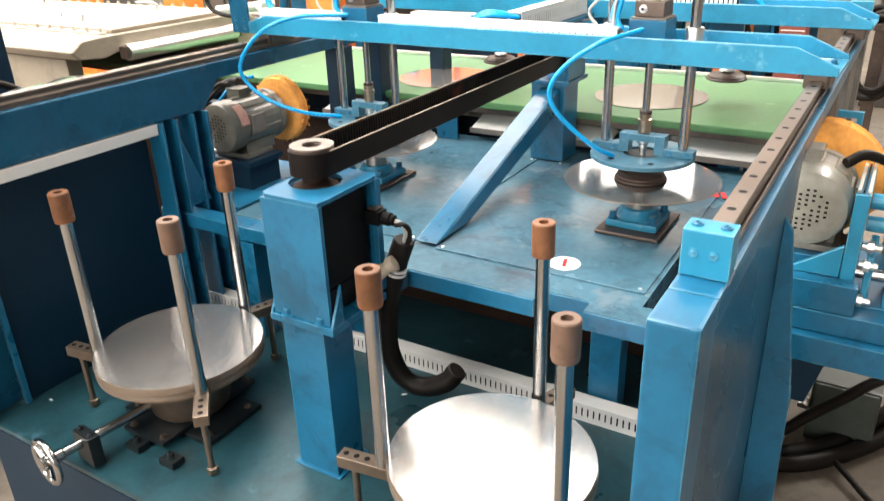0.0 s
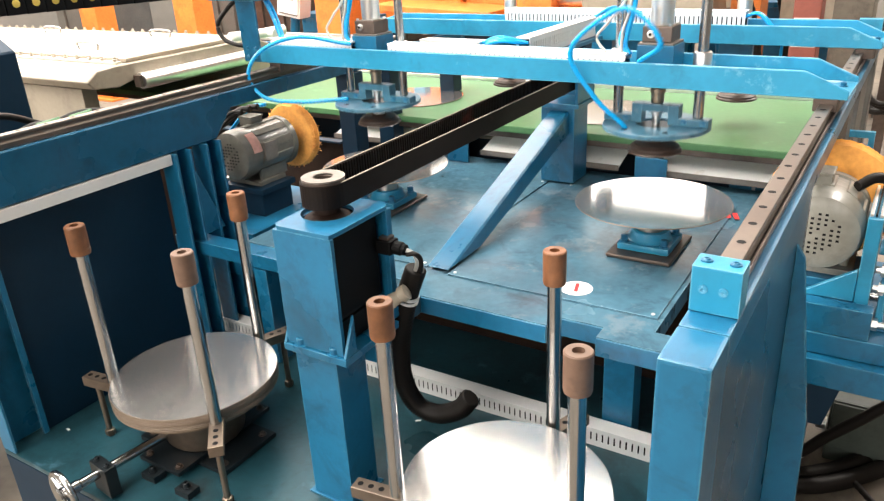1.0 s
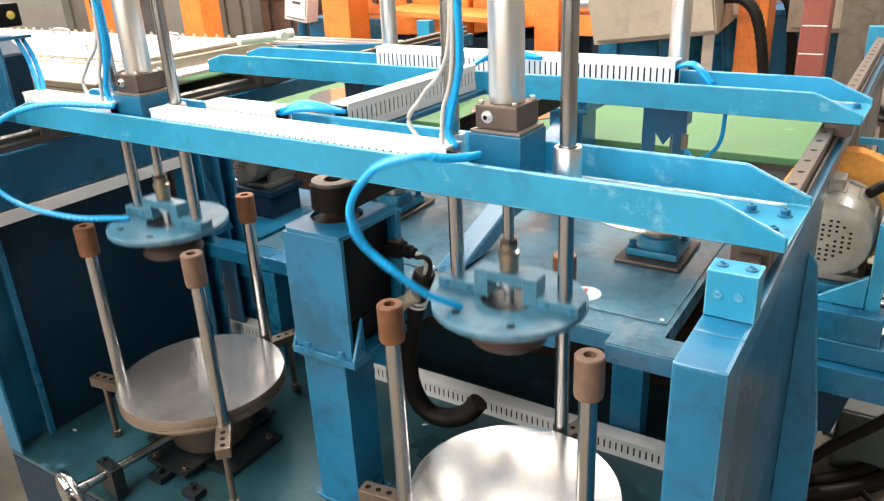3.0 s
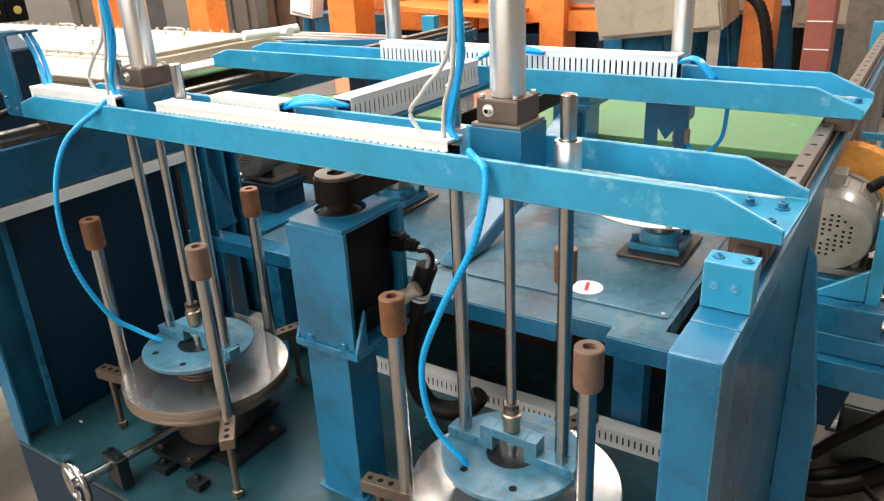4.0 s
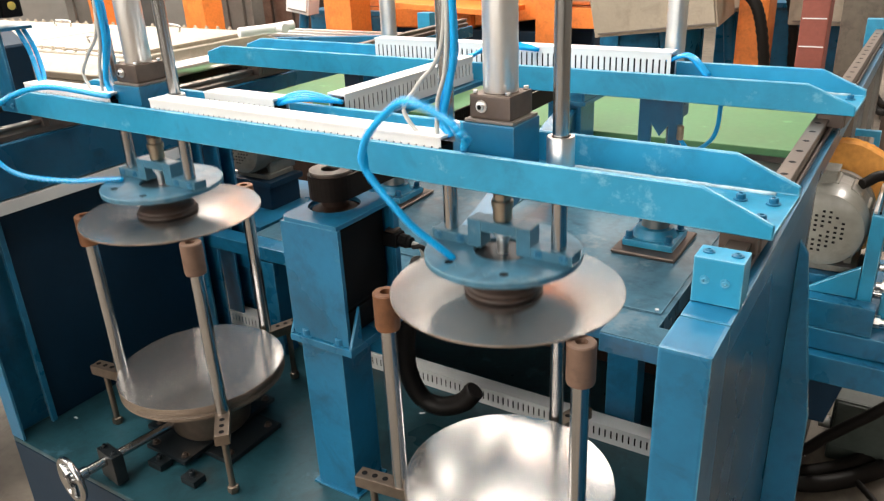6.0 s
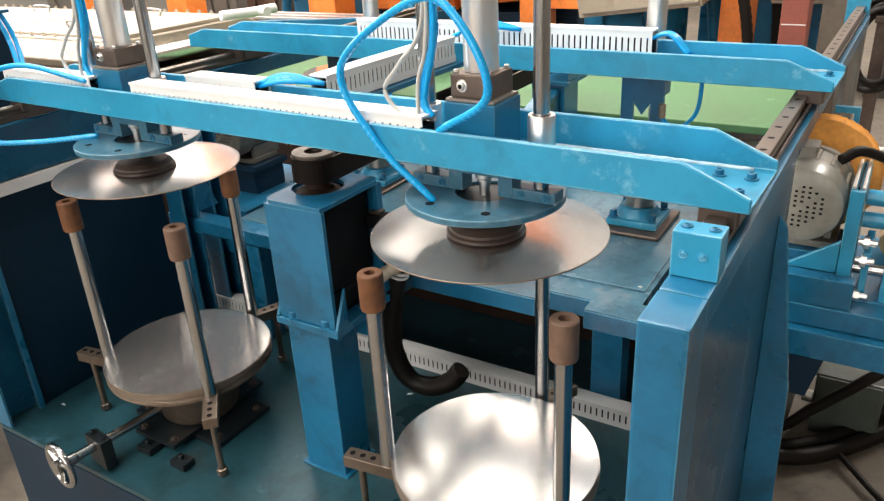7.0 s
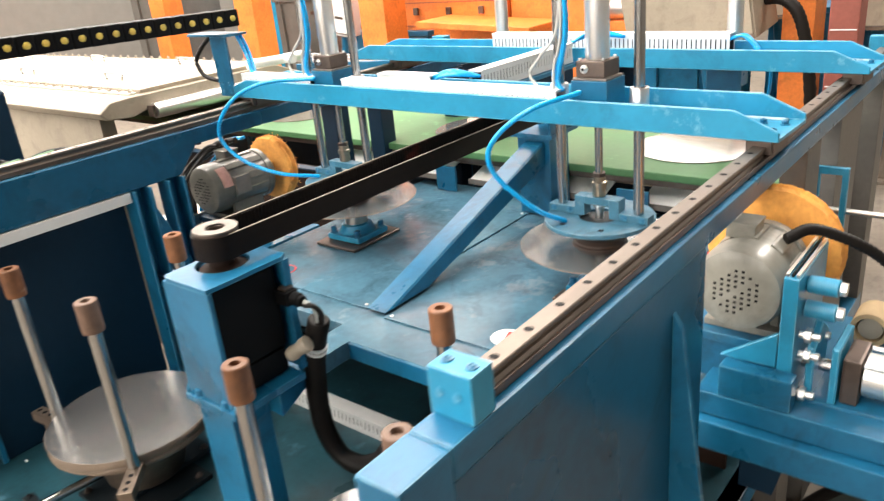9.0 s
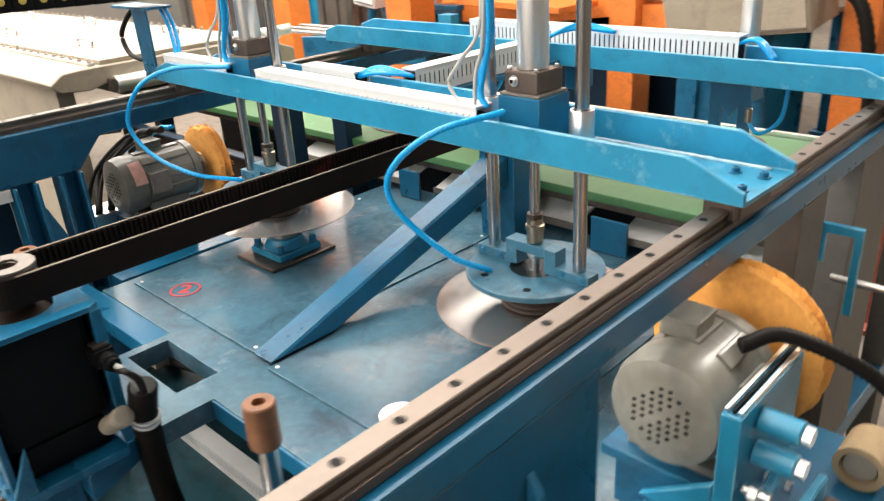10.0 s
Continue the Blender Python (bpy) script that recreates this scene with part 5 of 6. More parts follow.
def press_body(name, label, x0, x1, y0, y1, z1, material):
    """Machine bed: a plinth, a bevelled body, a ledge and side ribs."""
    c = thing(name, label, "machine", ((x0 + x1) / 2, (y0 + y1) / 2, 0))
    w, d = (x1 - x0) / 2, (y1 - y0) / 2
    part("plinth", box(N(), -w - 0.03, w + 0.03, -d - 0.03, d + 0.03, 0, 0.12, 0.006), material, c)
    part("body", box(N(), -w, w, -d, d, 0.121, z1, 0.015), material, c)
    part("ledge", box(N(), -w - 0.02, w + 0.02, -d - 0.02, d + 0.02, z1 + 0.001, z1 + 0.035, 0.005), material, c)
    n = max(2, int(w * 4))
    for i in range(n):
        x = -w + (i + 0.5) * 2 * w / n
        part("rib", box(N(), x - 0.008, x + 0.008, -d - 0.028, -d - 0.001, 0.122, z1 - 0.02, 0.002), material, c)
    return c


press_body("machine_bed", "blue bed of a neighbouring polishing machine", -1.72, -1.22, 4.72, 5.3, 0.80, BLUE)
press_body("machine_bed", "blue machine bed behind the orange post", -1.21, -0.42, 5.55, 6.1, 0.86, BLUE)
press_body("machine_bed", "deep blue machine bed in the back row", -3.2, -1.95, 5.2, 5.9, 0.86, BLUE_DARK)
press_body("machine_bed", "blue machine bed by the switch box", -4.05, -3.3, 4.65, 5.3, 0.86, BLUE)
press_body("machine_bed", "light blue machine body at the back", -7.2, -6.3, 6.2, 7.2, 1.35, BLUE_LIGHT)
GB_LABEL = "grimy grey-brown machine body in the back row"
for x0, x1, y0, y1, z1, m in ((-6.2, -5.75, 5.7, 6.3, 1.05, GREY_BROWN), (-5.3, -4.8, 5.4, 5.9, 0.95, DARK_STEEL), (-4.75, -4.2, 5.9, 6.5, 1.15, GREY_BROWN), (-8.1, -7.4, 5.2, 5.9, 1.2, GREY_BROWN), (-3.9, -3.5, 6.3, 6.8, 1.25, DARK_STEEL), (-0.15, 0.55, 6.4, 7.0, 0.8, GREY_BROWN)):
    press_body("machine_bed", GB_LABEL, x0, x1, y0, y1, z1, m)

# orange machine with hoods
om = thing("orange_machine", "bright orange machine with folded sheet hoods", "machine", (-3.0, 5.05, 0))
part("hood", prism(N(), [(-0.55, 0.78), (0.35, 0.78), (0.35, 1.5), (-0.55, 1.5)], "y", -0.35, 0.1, 0.01), ORANGE, om)
part("flap", prism(N(), [(-0.1, 0.96), (0.78, 0.92), (0.78, 0.955), (-0.1, 1.0)], "y", -0.75, -0.36, 0.003), ORANGE, om)
part("chute", prism(N(), [(0.36, 0.80), (0.9, 0.86), (0.9, 1.3), (0.36, 1.5)], "y", -0.3, 0.2, 0.006), ORANGE, om)
part("base", box(N(), -0.5, 0.85, -0.3, 0.25, 0.0, 0.775, 0.008), BLUE_DARK, om)
for z in (0.92, 1.08, 1.24):
    part("seam", box(N(), -0.545, 0.345, -0.354, -0.3505, z, z + 0.006, 0), MAROON, om)
for x in (-0.42, -0.12, 0.16):
    part("latch", box(N(), x - 0.02, x + 0.02, -0.372, -0.3545, 1.0, 1.05, 0.003), DARK_STEEL, om)
part("motor_drum", rod(N(), (1.0, -0.2, 1.0), (1.28, -0.2, 1.0), 0.07), STEEL, om)
part("drum_seat", box(N(), 0.95, 1.35, -0.28, -0.1, 0.80, 0.925, 0.006), ORANGE, om)

om2 = thing("orange_machine", "orange frame with dark rollers in the back row", "machine", (-1.9, 6.4, 0))
part("frame", box(N(), -0.9, 1.3, -0.2, 0.2, 0.9, 1.25, 0.01), ORANGE, om2)
for x in (-0.8, 0.1, 1.15):
    part("leg", box(N(), x - 0.08, x + 0.08, -0.15, 0.15, 0, 0.898, 0.006), ORANGE, om2)
part("roller", rod(N(), (-0.9, -0.3, 1.12), (1.3, -0.3, 1.12), 0.06), DARK_STEEL, om2)

# feed track behind the second beam
ft = thing("feed_track", "blue feed track with pale guide strips", "conveyor", (-2.5, 3.6, 0))
part("side", prism(N(), [(-0.55, 0.78), (0.51, 0.86), (0.51, 0.97), (-0.55, 0.92)], "y", -0.42, -0.40, 0.003), BLUE, ft)
part("end_tab", box(N(), 0.46, 0.53, -0.43, -0.38, 0.975, 1.07, 0.003), BLUE_LIGHT, ft)
for k in range(3):
    part("guide_strip", box(N(), -0.9, 0.45, -0.36 + 0.09 * k, -0.33 + 0.09 * k, 0.92, 0.935, 0.002), STEEL, ft)
for x in (-0.8, 0.4):
    part("leg", box(N(), x - 0.03, x + 0.03, -0.39, -0.33, 0, 0.77, 0.003), BLUE, ft)

# cream drying tunnel over the conveyor
tn = thing("drying_tunnel", "cream drying tunnel with lids, wire handles and wing nuts", "machine")
part("hood", prism(N(), [(1.70, 0.985), (1.672, 1.015), (1.722, 1.047), (1.80, 1.052), (2.50, 1.052), (2.66, 0.99), (2.66, 0.90), (2.45, 0.90), (2.45, 0.99), (1.86, 0.99), (1.80, 0.976)], "x", -5.6, -2.39, 0.004), CREAM, tn)
part("skirt", box(N(), -5.5, -2.52, 1.73, 1.79, 0.0, 0.974, 0.004), CREAM, tn)
part("end_roller", rod(N(), (-2.372, 1.88, 0.985), (-2.372, 2.42, 0.985), 0.03), STEEL, tn, "bright end roller")
part("roller_bracket", box(N(), -2.388, -2.352, 1.862, 1.875, 0.965, 1.008, 0.002), DARK_STEEL, tn)
part("roller_bracket", box(N(), -2.388, -2.352, 2.425, 2.438, 0.965, 1.008, 0.002), DARK_STEEL, tn)
for i in range(4):
    xa = -2.41 - 0.80 * i
    lid = part("lid", box(N(), xa - 0.785, xa, 1.86, 2.46, 1.0535, 1.068, 0.004), CREAM, tn)
    for y in (1.98, 2.34):
        bm = tube(N(), curve_points([(xa - 0.33, y, 1.066), (xa - 0.33, y, 1.095), (xa - 0.45, y, 1.095), (xa - 0.45, y, 1.066)], 6), 0.0045)
        part("handle", bm, CHROME, lid)
    for y in (1.83, 2.485):
        part("hinge_strip", box(N(), xa - 0.785, xa, y - 0.012, y + 0.012, 1.0535, 1.062, 0.002), STEEL, tn)
nut = None
for y in (1.83, 2.485):
    for i in range(40):
        if nut is None:
            bm = lathe(N(), [(0.009, 0), (0.009, 0.006), (0.006, 0.008), (0.006, 0.014), (0, 0.015)], None, 8)
            nut = part("wing_nut", bm, CREAM, tn)
            ob = nut
        else:
            ob = new("wing_nut", nut.data)
            ob.parent = tn
        ob.matrix_local = pose(-2.43 - 0.075 * i, y, 1.0625)
pv = thing("plastic_pipe", "short white plastic pipe tee lying on the tunnel", "pipe", (-2.34, 2.42, 1.055))
bm = tube(N(), curve_points([(-0.03, -0.08, 0.022), (0.02, 0.05, 0.022), (0.05, 0.16, 0.026)], 8), 0.02)
part("pipe", bm, WHITE_PVC, pv)
part("branch", tube(N(), curve_points([(0.04, 0.08, 0.024), (0.09, 0.07, 0.023)], 6), 0.02), WHITE_PVC, pv)

# dark blue cabinet beyond the left beam
dc = thing("side_cabinet", "deep blue sheet-steel cabinet beside the machine", "cabinet", (-2.21, 0.95, 0))
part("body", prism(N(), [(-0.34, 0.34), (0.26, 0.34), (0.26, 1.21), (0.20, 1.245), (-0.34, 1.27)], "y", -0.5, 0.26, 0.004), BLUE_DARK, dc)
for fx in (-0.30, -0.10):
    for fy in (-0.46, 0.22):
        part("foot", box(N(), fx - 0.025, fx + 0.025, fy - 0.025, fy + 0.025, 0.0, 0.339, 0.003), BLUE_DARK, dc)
# connectors and cables lying outside the left rail
cb = thing("cable_bundle", "black cables with green plugs beside the side beam", "cable", (-1.62, 0.95, 1.0))
part("tray", box(N(), -0.10, 0.14, -0.35, 0.36, 0.0, 0.012, 0.002), BLUE_DARK, cb)
rng = random.Random(8)
for k in range(5):
    y0 = -0.2 + 0.07 * k
    part("cable", tube(N(), curve_points([(rng.uniform(-0.08, 0.05), y0, 0.02), (rng.uniform(-0.06, 0.1), y0 + 0.12, 0.09 + rng.uniform(-0.03, 0.03)), (rng.uniform(-0.06, 0.1), y0 + 0.3, 0.05), (0.05, y0 + 0.5, 0.02)], 8), 0.008), RUBBER, cb)
for k in range(2):
    part("plug", rod(N(), (0.05, 0.05 + 0.08 * k, 0.09), (0.08, 0.09 + 0.08 * k, 0.10), 0.009, 16), GREEN_BELT, cb, "green plug")

# wiring behind the left motor
wl = thing("motor_wiring", "tangle of black and blue leads behind the motor", "cable", (-1.58, 1.42, 0.80))
part("terminal_tray", box(N(), -0.06, 0.03, -0.05, 0.2, 0.0, 0.03, 0.003), STEEL, wl)
for k in range(6):
    a = rng.uniform(0, 0.1)
    part("lead", tube(N(), curve_points([(0.02, -0.03 + a, 0.03), (-0.02 + rng.uniform(-0.03, 0.03), 0.02 + a, 0.10 + rng.uniform(0, 0.06)), (0.03, 0.10 + a, 0.20), (0.07, 0.12 + a, 0.21)], 8), 0.005 if k % 3 else 0.009), HOSE_BLUE if k % 3 == 1 else RUBBER, wl)

# pipe and hoses under the left shelf
up = thing("drain_pipe", "browned steel pipe with black hoses under the shelf", "pipe", (-1.40, 1.45, 0.452))
part("pipe", rod(N(), (-0.10, 0.0, 0.07), (0.12, 0.02, 0.115), 0.017, 20), BROWN_STEEL, up)
part("elbow", tube(N(), curve_points([(0.12, 0.02, 0.115), (0.15, 0.022, 0.11), (0.165, 0.024, 0.08), (0.165, 0.024, 0.002)], 8), 0.018, 16), BROWN_STEEL, up)
part("pipe_clamp", box(N(), -0.02, 0.02, -0.022, 0.022, 0.0, 0.075, 0.002), DARK_STEEL, up)
for k in range(4):
    part("hose", tube(N(), curve_points([(-0.12 + 0.03 * k, -0.05, 0.01), (-0.05 + 0.05 * k, -0.04 + 0.02 * k, 0.055 + 0.012 * k), (0.06 + 0.03 * k, -0.03 + 0.03 * k, 0.045), (0.18, 0.03 + 0.02 * k, 0.012)], 10), 0.009, 10), RUBBER if k != 2 else HOSE_BLUE, up)
part("connector_block", box(N(), 0.02, 0.09, -0.075, -0.04, 0.05, 0.068, 0.002), CREAM, up, "pale plastic connector block")
rm_ob = thing("paint_mark", "faded red paint mark on the table", "mark", (-0.278, 1.938, 0.7547))
for k, (px, py, w) in enumerate(((-0.022, 0.0, 0.006), (0.0, 0.006, 0.008), (0.02, -0.003, 0.006))):
    part("stroke", box(N(), px - w, px + w, py - 0.022, py + 0.022, 0.0, 0.0006, 0, Matrix.Rotation(radians(20), 4, "Z")), RED_INK, rm_ob)

for k, (px, py) in enumerate(((-1.435, 0.812), (-0.746, 1.209))):
    sc = thing("paper_scrap", "tiny white paper scrap on the base plate", "scrap", (px, py, 0.4505), "paper scraps")
    part("scrap", prism(N(), [(-0.007, -0.002), (0.006, -0.003), (0.007, 0.001), (-0.004, 0.003)], "z", 0.0, 0.0006, 0, Matrix.Rotation(radians(40 * k), 4, "Z")), WHITE_PAPER, sc)

# ---- outside the right beam: slide, cylinder, hoses, floor clutter ----
sl = thing("adjusting_slide", "blue adjusting slide with screws beside the motor", "slide", (0.06, 1.50, 0.745))
part("upright", box(N(), -0.020, 0.002, -0.105, 0.06, 0.0, 0.243, 0.003), BLUE_LIGHT, sl)
part("gusset", prism(N(), [(-0.105, 0.092), (-0.021, 0.092), (-0.021, 0.15)], "y", -0.105, -0.095, 0.001), BLUE_LIGHT, sl)
for x0, x1, m in ((-0.0185, -0.0135, STEEL), (-0.0105, -0.0075, PLASTIC_BLACK), (-0.0045, 0.0005, STEEL)):
    part("slide_strip", box(N(), x0, x1, -0.10, 0.058, 0.244, 0.249, 0.0008), m, sl)
for y, z in ((-0.055, 0.218), (-0.06, 0.18)):
    part("clamp_bolt", rod(N(), (0.003, y, z), (0.046, y, z), 0.0135, 20), BLUE_LIGHT, sl)
    part("nut", lathe(N(), [(0.010, 0), (0.010, 0.009), (0.0, 0.009)], aim((0.0465, y, z), (0.055, y, z))[0], 6), STEEL, sl)
for y, z in ((-0.085, 0.148), (-0.08, 0.112), (-0.09, 0.05), (-0.02, 0.12)):
    part("adjusting_screw", rod(N(), (0.003, y, z), (0.034, y, z), 0.006, 14), STEEL, sl)
    part("nut", lathe(N(), [(0.011, 0), (0.011, 0.009), (0.0, 0.009)], aim((0.012, y, z), (0.02, y, z))[0], 6), STEEL, sl)

rl = thing("cardboard_roll", "brown cardboard roll with a cream core on the bracket shelf", "roll", (0.125, 1.65, 0.7845))
part("sleeve", lathe(N(), [(0.030, -0.03), (0.030, 0.03), (0.022, 0.03), (0.021, -0.03)], Matrix.Translation((0, 0, 0.0305)) @ Matrix.Rotation(radians(90), 4, "X"), 36, False), CARD, rl)
part("core", lathe(N(), [(0.0, -0.02), (0.019, -0.02), (0.019, 0.024), (0.0, 0.026)], Matrix.Translation((0, 0, 0.0305)) @ Matrix.Rotation(radians(90), 4, "X"), 32), CREAM, rl)

pc = thing("air_cylinder", "compact bright air cylinder with a blue hose fitting", "cylinder", (0.15, 1.46, 0.79))
part("barrel", rod(N(), (0, 0, 0.036), (0.16, 0, 0.036), 0.033, 36), ALU_TUBE, pc)
for q in (-0.029, 0.029):
    part("tie_rod", rod(N(), (0, q, 0.066), (0.16, q, 0.066), 0.004, 10), STEEL, pc)
part("end_cap", box(N(), -0.026, -0.001, -0.037, 0.037, -0.002, 0.072, 0.004), DARK_STEEL, pc)
part("rod", rod(N(), (-0.10, 0, 0.035), (-0.027, 0, 0.035), 0.01), CHROME, pc)
part("flange", prism(N(), [(-0.04, -0.03), (0.04, -0.03), (0.04, 0.08), (0.0, 0.11), (-0.04, 0.08)], "x", -0.075, -0.063, 0.002), BLUE_LIGHT, pc)
part("flange", prism(N(), [(-0.045, -0.03), (0.045, -0.03), (0.045, 0.09), (-0.045, 0.09)], "x", -0.040, -0.029, 0.002), BLUE_LIGHT, pc)
part("fitting", rod(N(), (0.05, 0, 0.07), (0.05, 0, 0.10), 0.009), BRASS, pc)
part("hose", tube(N(), curve_points([(0.05, 0, 0.10), (0.08, 0.0, 0.14), (0.16, -0.03, 0.12), (0.25, -0.05, 0.02)], 8), 0.005), HOSE_BLUE, pc)
part("base_bar", box(N(), -0.075, 0.17, -0.05, 0.05, -0.0505, -0.0025, 0.003), BLUE, pc)

cd = thing("motor_conduit", "black corrugated conduit from the outer motor", "conduit")
part("hose", tube(N(), curve_points([(0.012, 1.50, 1.005), (0.05, 1.54, 1.012), (0.14, 1.60, 0.95), (0.22, 1.62, 0.83), (0.28, 1.60, 0.62), (0.31, 1.62, 0.35), (0.26, 1.8, 0.05), (0.10, 2.0, 0.03)], 30), 0.0088, 12, 0.0008), RUBBER, cd)
for k, (r, ctrl) in enumerate(((0.022, [(-0.30, 1.93, 0.03), (-0.104, 1.90, 0.03), (-0.036, 1.911, 0.03), (0.03, 1.945, 0.03), (0.106, 2.02, 0.03), (0.204, 2.156, 0.03), (0.32, 2.40, 0.03), (0.38, 2.8, 0.03)]),
                               (0.014, [(-0.20, 2.02, 0.02), (-0.06, 2.0, 0.056), (0.022, 2.0, 0.148), (0.092, 2.0, 0.226), (0.167, 2.0, 0.31), (0.30, 2.02, 0.40), (0.45, 2.1, 0.30), (0.55, 2.2, 0.03)]),
                               (0.022, [(-0.30, 1.97, 0.03), (-0.10, 1.945, 0.03), (-0.03, 1.958, 0.03), (0.02, 1.995, 0.03), (0.09, 2.07, 0.03), (0.18, 2.22, 0.03), (0.27, 2.46, 0.03), (0.30, 2.85, 0.03)]))):
    fh = thing("floor_hose", "black corrugated hose lying on the floor", "hose", group="hoses on the floor")
    part("hose", tube(N(), curve_points(ctrl, 40), r, 12, 0.0015), RUBBER, fh)
tie = thing("cable_tie", "loose white cable tie on the floor hose", "cable tie", (-0.075, 1.985, 0.055))
part("strap", tube(N(), curve_points([(-0.03, -0.02, 0.02), (0.0, 0.0, 0.0), (0.05, 0.01, 0.012)], 8), 0.003), WHITE_PVC, tie)
part("tail", tube(N(), curve_points([(0.0, 0.0, 0.0), (0.012, -0.03, -0.015)], 6), 0.003), WHITE_PVC, tie)
jb = thing("junction_box", "dull grey-green metal junction box on the floor", "box", (0.10, 2.195, 0.0))
part("body", box(N(), -0.085, 0.085, -0.09, 0.09, 0.0, 0.20, 0.008), BOX_GREY, jb)
part("lid", box(N(), -0.078, 0.078, -0.098, -0.091, 0.05, 0.195, 0.004), BOX_GREY, jb)
for z in (0.07, 0.16):
    part("gland", rod(N(), (-0.115, -0.06, z + 0.03), (-0.086, -0.06, z + 0.03), 0.018), STEEL, jb)
# loose board and parts on the floor beyond
bd = thing("floor_board", "pale yellow board leaning beside the frame", "board", (0.27, 2.40, 0.0))
part("sheet", box(N(), -0.05, 0.5, -0.01, 0.01, 0.0, 0.63, 0.002, Matrix.Rotation(radians(-12), 4, "X")), PLYWOOD, bd)
cl = thing("cable_coil", "coil of black cable hanging on the far wall frame", "cable", (-0.06, 4.2, 0.72))
for k in range(7):
    bm = N()
    tube(bm, [Vector((0.02 * math.sin(k * 2.1) + (0.10 + 0.006 * k) * math.cos(2 * math.pi * i / 40), 0.02 * k, 0.02 * math.cos(k * 1.3) + (0.17 + 0.006 * k) * math.sin(2 * math.pi * i / 40))) for i in range(41)], 0.014, 8)
    part("turn", bm, RUBBER, cl)
part("peg", box(N(), -0.03, 0.03, -0.03, 0.20, 0.13, 0.16, 0.003), DARK_STEEL, cl)
part("stand", box(N(), -0.03, 0.03, 0.20, 0.26, -0.72, 0.4, 0.003), DARK_STEEL, cl)
tb = thing("work_bench", "rough pale bench with cartons at the back", "bench", (-4.6, 6.4, 0))
part("top", box(N(), -0.9, 0.9, -0.35, 0.35, 0.78, 0.82, 0.005), PLYWOOD, tb)
for x in (-0.8, 0.8):
    for y in (-0.28, 0.28):
        part("leg", box(N(), x - 0.04, x + 0.04, y - 0.04, y + 0.04, 0, 0.779, 0.003), PLYWOOD, tb)
for k, (x, y, w, h) in enumerate(((-5.1, 6.4, 0.4, 0.3), (-4.5, 6.35, 0.5, 0.36), (-4.0, 6.45, 0.3, 0.22))):
    ctn = thing("carton", "plain brown cardboard carton on the bench", "carton", (x, y, 0.82), "cartons on the bench")
    part("box", box(N(), -w / 2, w / 2, -0.2, 0.2, 0.0005, h, 0.006), CARD, ctn)
    part("tape", box(N(), -0.03, 0.03, -0.201, 0.2, h, h + 0.001, 0), PLYWOOD, ctn)
for k, (x, w, h) in enumerate(((-1.05, 0.28, 0.34), (-0.62, 0.22, 0.2))):
    ctn = thing("carton", "brown cardboard carton on the floor behind the conveyor", "carton", (x, 3.6, 0), "cartons on the floor")
    part("box", box(N(), -w / 2, w / 2, -0.15, 0.15, 0.0005, h, 0.006), CARD, ctn)
    part("tape", box(N(), -0.03, 0.03, -0.151, 0.15, h, h + 0.001, 0), PLYWOOD, ctn)


# ---- moves ----
TRAVEL = CY - SY


def glide(keys, t):
    """The value at t of a list of (seconds, value), eased between them."""
    if t <= keys[0][0]:
        return keys[0][1]
    for (a, u), (b, v) in zip(keys, keys[1:]):
        if t <= b:
            return u + (v - u) * (t - a) / (b - a)
    return keys[-1][1]


GANTRY = [(0, 1.0), (1.55, 1.0), (1.7, 0.87), (1.8, 0.76), (1.9, 0.66), (2.0, 0.55), (2.1, 0.39), (2.2, 0.24), (2.3, 0.13), (2.4, 0.05), (2.5, 0.0), (7.1, 0.0), (7.2, 0.05), (7.3, 0.14), (7.4, 0.22), (7.5, 0.32), (7.6, 0.43), (7.7, 0.54), (7.8, 0.64), (7.9, 0.755), (8.0, 0.875), (8.1, 0.965), (8.2, 1.0), (10, 1.0)]
TOP = 1.02
HEAD = [(0, ZC + TH), (0.55, ZC + TH), (0.7, 0.89), (0.85, 0.935), (1.0, 0.985), (1.15, 1.008), (1.3, TOP), (2.55, TOP), (2.75, 1.0), (3.1, 0.86), (3.5, 0.70), (3.8, 0.64), (4.0, ZS + TH), (4.75, ZS + TH), (4.9, 0.636), (5.0, 0.656), (5.1, 0.684), (5.2, 0.715), (5.5, 0.81), (5.9, 0.935), (6.1, 0.99), (6.3, TOP), (8.45, TOP), (8.55, 1.01), (8.65, 0.975), (8.75, 0.935), (8.85, 0.90), (8.95, 0.878), (9.05, ZC + TH), (10, ZC + TH)]
HEAD2 = [(0, 0.95), (2.55, 0.95), (3.1, 0.92), (3.6, ZC + TH), (5.1, ZC + TH), (5.6, 0.91), (6.0, 0.935), (8.1, 0.935), (8.3, 0.925), (8.45, 0.895), (8.55, ZK + TH), (8.75, ZK + TH), (9.0, 0.93), (9.2, 0.95), (10, 0.95)]
BELT = 0.17                         # metres in a second, towards the far left


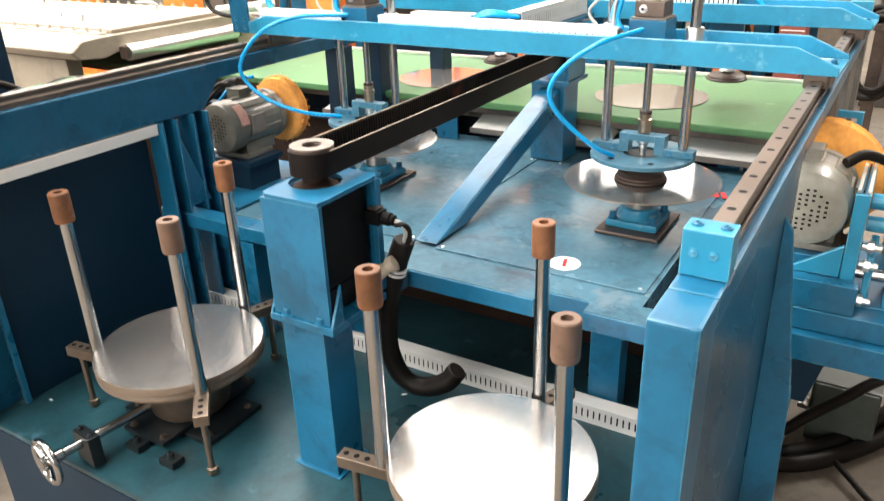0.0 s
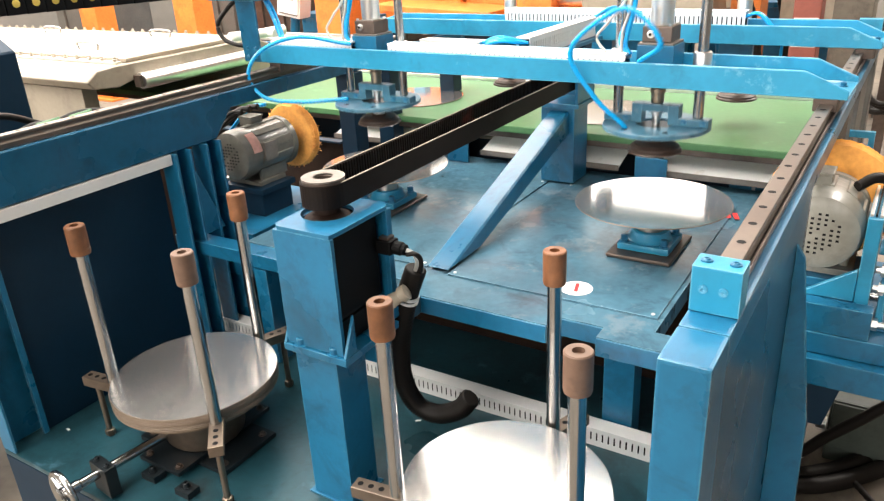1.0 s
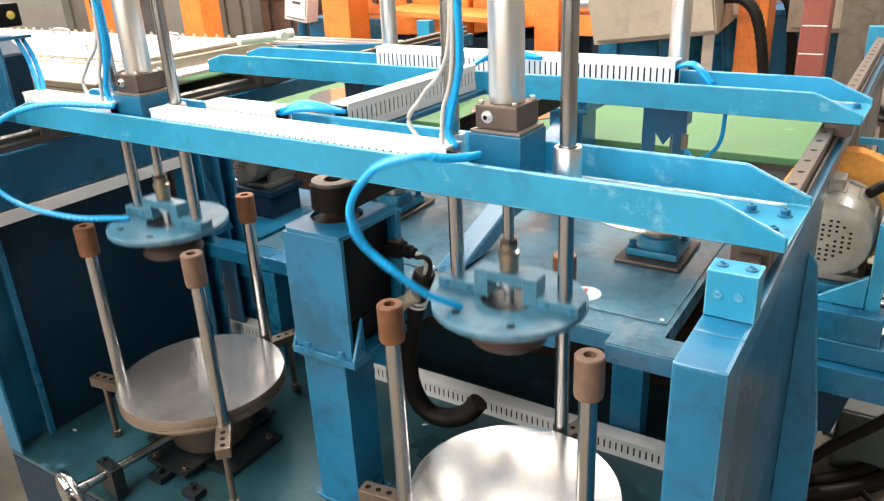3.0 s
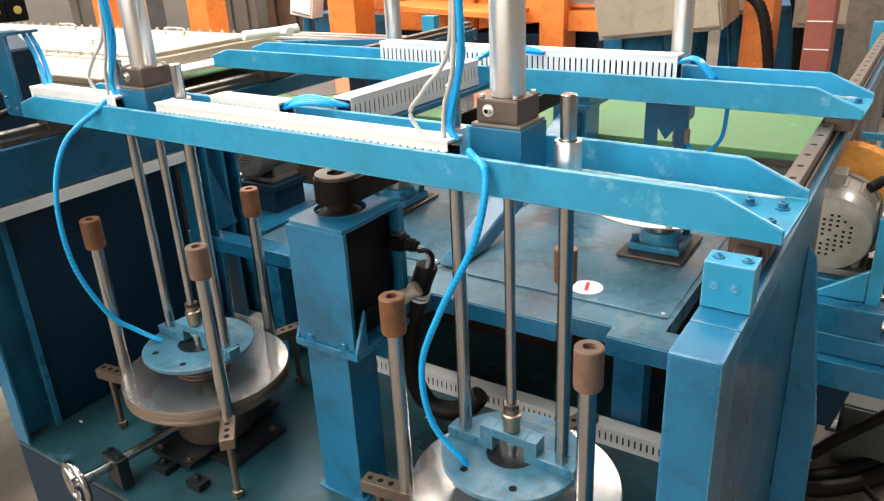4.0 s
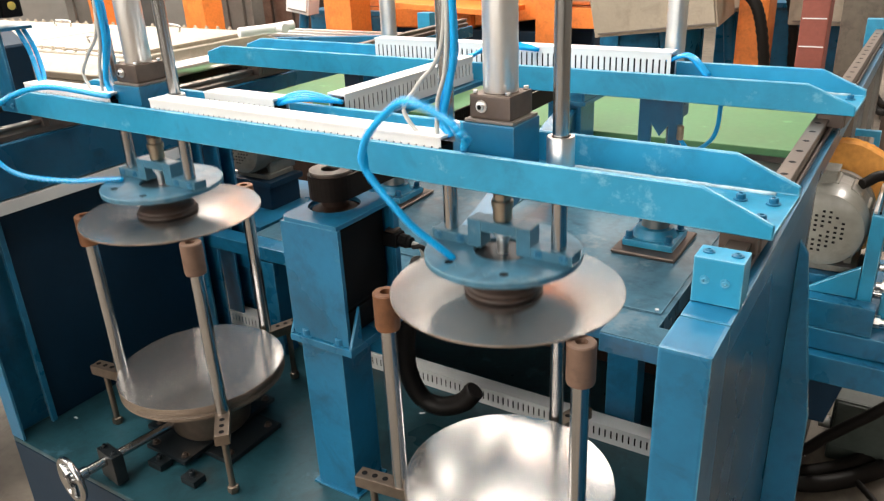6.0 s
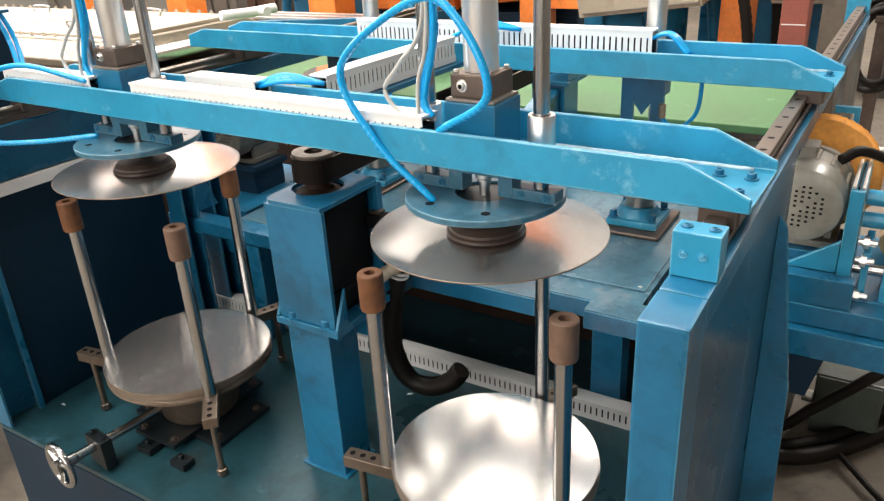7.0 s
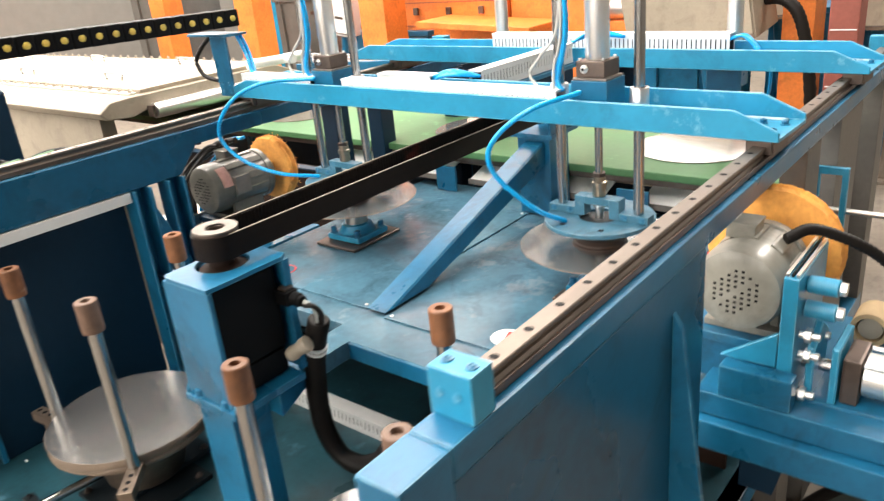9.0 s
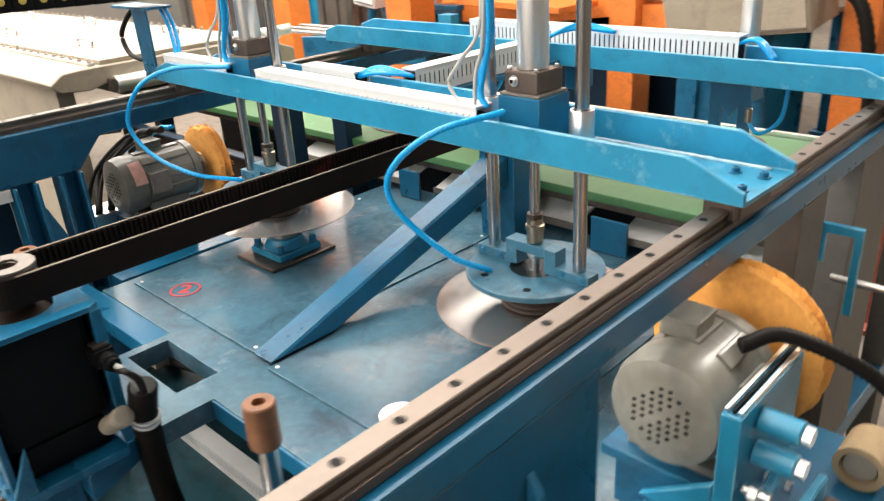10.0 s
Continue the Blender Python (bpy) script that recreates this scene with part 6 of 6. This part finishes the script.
def hose_shape(k, head_z, x):
    """Control points of a supply hose in the gantry's space for a height of the head."""
    u = (head_z - ZS) / (TOP - ZS)
    u = max(0.0, min(1.0, u))
    end = Vector((x - 0.048, HY - 0.055, head_z + 0.066))
    if k == 0:
        down = [(-0.013, 1.187, 0.87), (0.018, 1.165, 0.855), (0.008, 1.08, 0.84), (-0.05, 0.967, 0.84), (-0.096, 0.86, 0.85), (-0.092, 0.755, 0.86)]
        mid = [(0.0, 1.198, 0.865), (-0.06, 1.178, 0.80), (-0.122, 1.13, 0.775), (-0.147, 1.08, 0.77), (-0.128, 1.03, 0.785), (-0.075, 0.965, 0.83)]
        up = [(-0.02, 1.185, 0.87), (0.058, 1.24, 0.855), (0.026, 1.323, 0.85), (-0.035, 1.346, 0.85), (-0.158, 1.26, 0.85), (-0.117, 1.16, 0.86)]
    else:
        end = Vector((x - 0.075, HY - 0.05, head_z + 0.066))
        down = [(-0.063, 1.187, 0.87), (-0.134, 1.117, 0.82), (-0.137, 1.02, 0.78), (-0.136, 0.884, 0.78), (-0.127, 0.762, 0.82), (-0.105, 0.71, 0.86)]
        mid = [(-0.01, 1.198, 0.865), (-0.12, 1.195, 0.80), (-0.205, 1.155, 0.755), (-0.268, 1.07, 0.74), (-0.225, 1.0, 0.76), (-0.14, 0.955, 0.81)]
        up = [(-0.045, 1.195, 0.87), (-0.178, 1.219, 0.837), (-0.282, 1.189, 0.80), (-0.315, 1.133, 0.78), (-0.279, 1.08, 0.79), (-0.192, 1.075, 0.83)]
    f, lo, hi = (u / 0.62, down, mid) if u < 0.62 else ((u - 0.62) / 0.38, mid, up)
    ctrl = [Vector((x + d[0], d[2], d[1])).lerp(Vector((x + q[0], q[2], q[1])), f) for d, q in zip(lo, hi)]
    ctrl.append(end)
    pts = curve_points(ctrl, 24)
    run = [0.0]
    for p, q in zip(pts, pts[1:]):
        run.append(run[-1] + (q - p).length)
    out, j = [], 0
    for i in range(LINKS + 1):
        s = run[-1] * i / LINKS
        while j < len(run) - 2 and run[j + 1] < s:
            j += 1
        f = (s - run[j]) / max(1e-9, run[j + 1] - run[j])
        out.append(pts[j].lerp(pts[j + 1], f))
    return out


def motions():
    skew = Matrix.Translation((MIDX, SY, 0)) @ Matrix.Rotation(SKEW, 4, "Z") @ Matrix.Translation((-MIDX, -SY, 0))
    walk(gantry, [(t, pose(0, TRAVEL * g, 0) @ skew) for t, g in GANTRY])
    for hd, x in heads:
        walk(hd, [(t, pose(x, HY + square_y(x), z)) for t, z in HEAD])
    for hd, x in heads2:
        walk(hd, [(t, pose(x, H2 + square_y(x), z)) for t, z in HEAD2])
    for k, links in enumerate(hoses):
        shapes = [(t, hose_shape(k, z, SX[k])) for t, z in HEAD]
        for i, ob in enumerate(links):
            rows = []
            for t, p in shapes:
                m, ln = aim(p[i], p[i + 1])
                rows.append((t, m @ Matrix.Translation((0, 0, ln / 2))))
            walk(ob, rows)
    times = sorted({t for t, _ in GANTRY} | {t for t, _ in HEAD} | {t for t, _ in HEAD2})
    for nm, x in (("stack_a", SX[0]), ("stack_b", SX[1])):
        rows = []
        for t in times:
            if t < 4.75:
                rows.append((t, pose(x, SY, ZS)))
            else:
                rows.append((t, pose(x, SY + TRAVEL * glide(GANTRY, t), glide(HEAD, t) - TH)))
        walk(moving[nm], rows)
    for nm, x in (("chuck_a", SX[0]), ("chuck_b", SX[1])):
        rows = []
        for t in times:
            if t < 5.1:
                rows.append((t, pose(x, CY, ZC)))
            elif t <= 8.55:
                rows.append((t, pose(x, CY + TRAVEL * glide(GANTRY, t), glide(HEAD2, t) - TH)))
            else:
                rows.append((t, pose(x - BELT * (t - 8.55), KY, ZK)))
        walk(moving[nm], rows)
    for nm, x in (("belt_a", SX[0]), ("belt_b", SX[1])):
        walk(moving[nm], [(t, pose(x - 0.20 - BELT * t, KY, ZK)) for t in (0, 5, 10)])


motions()
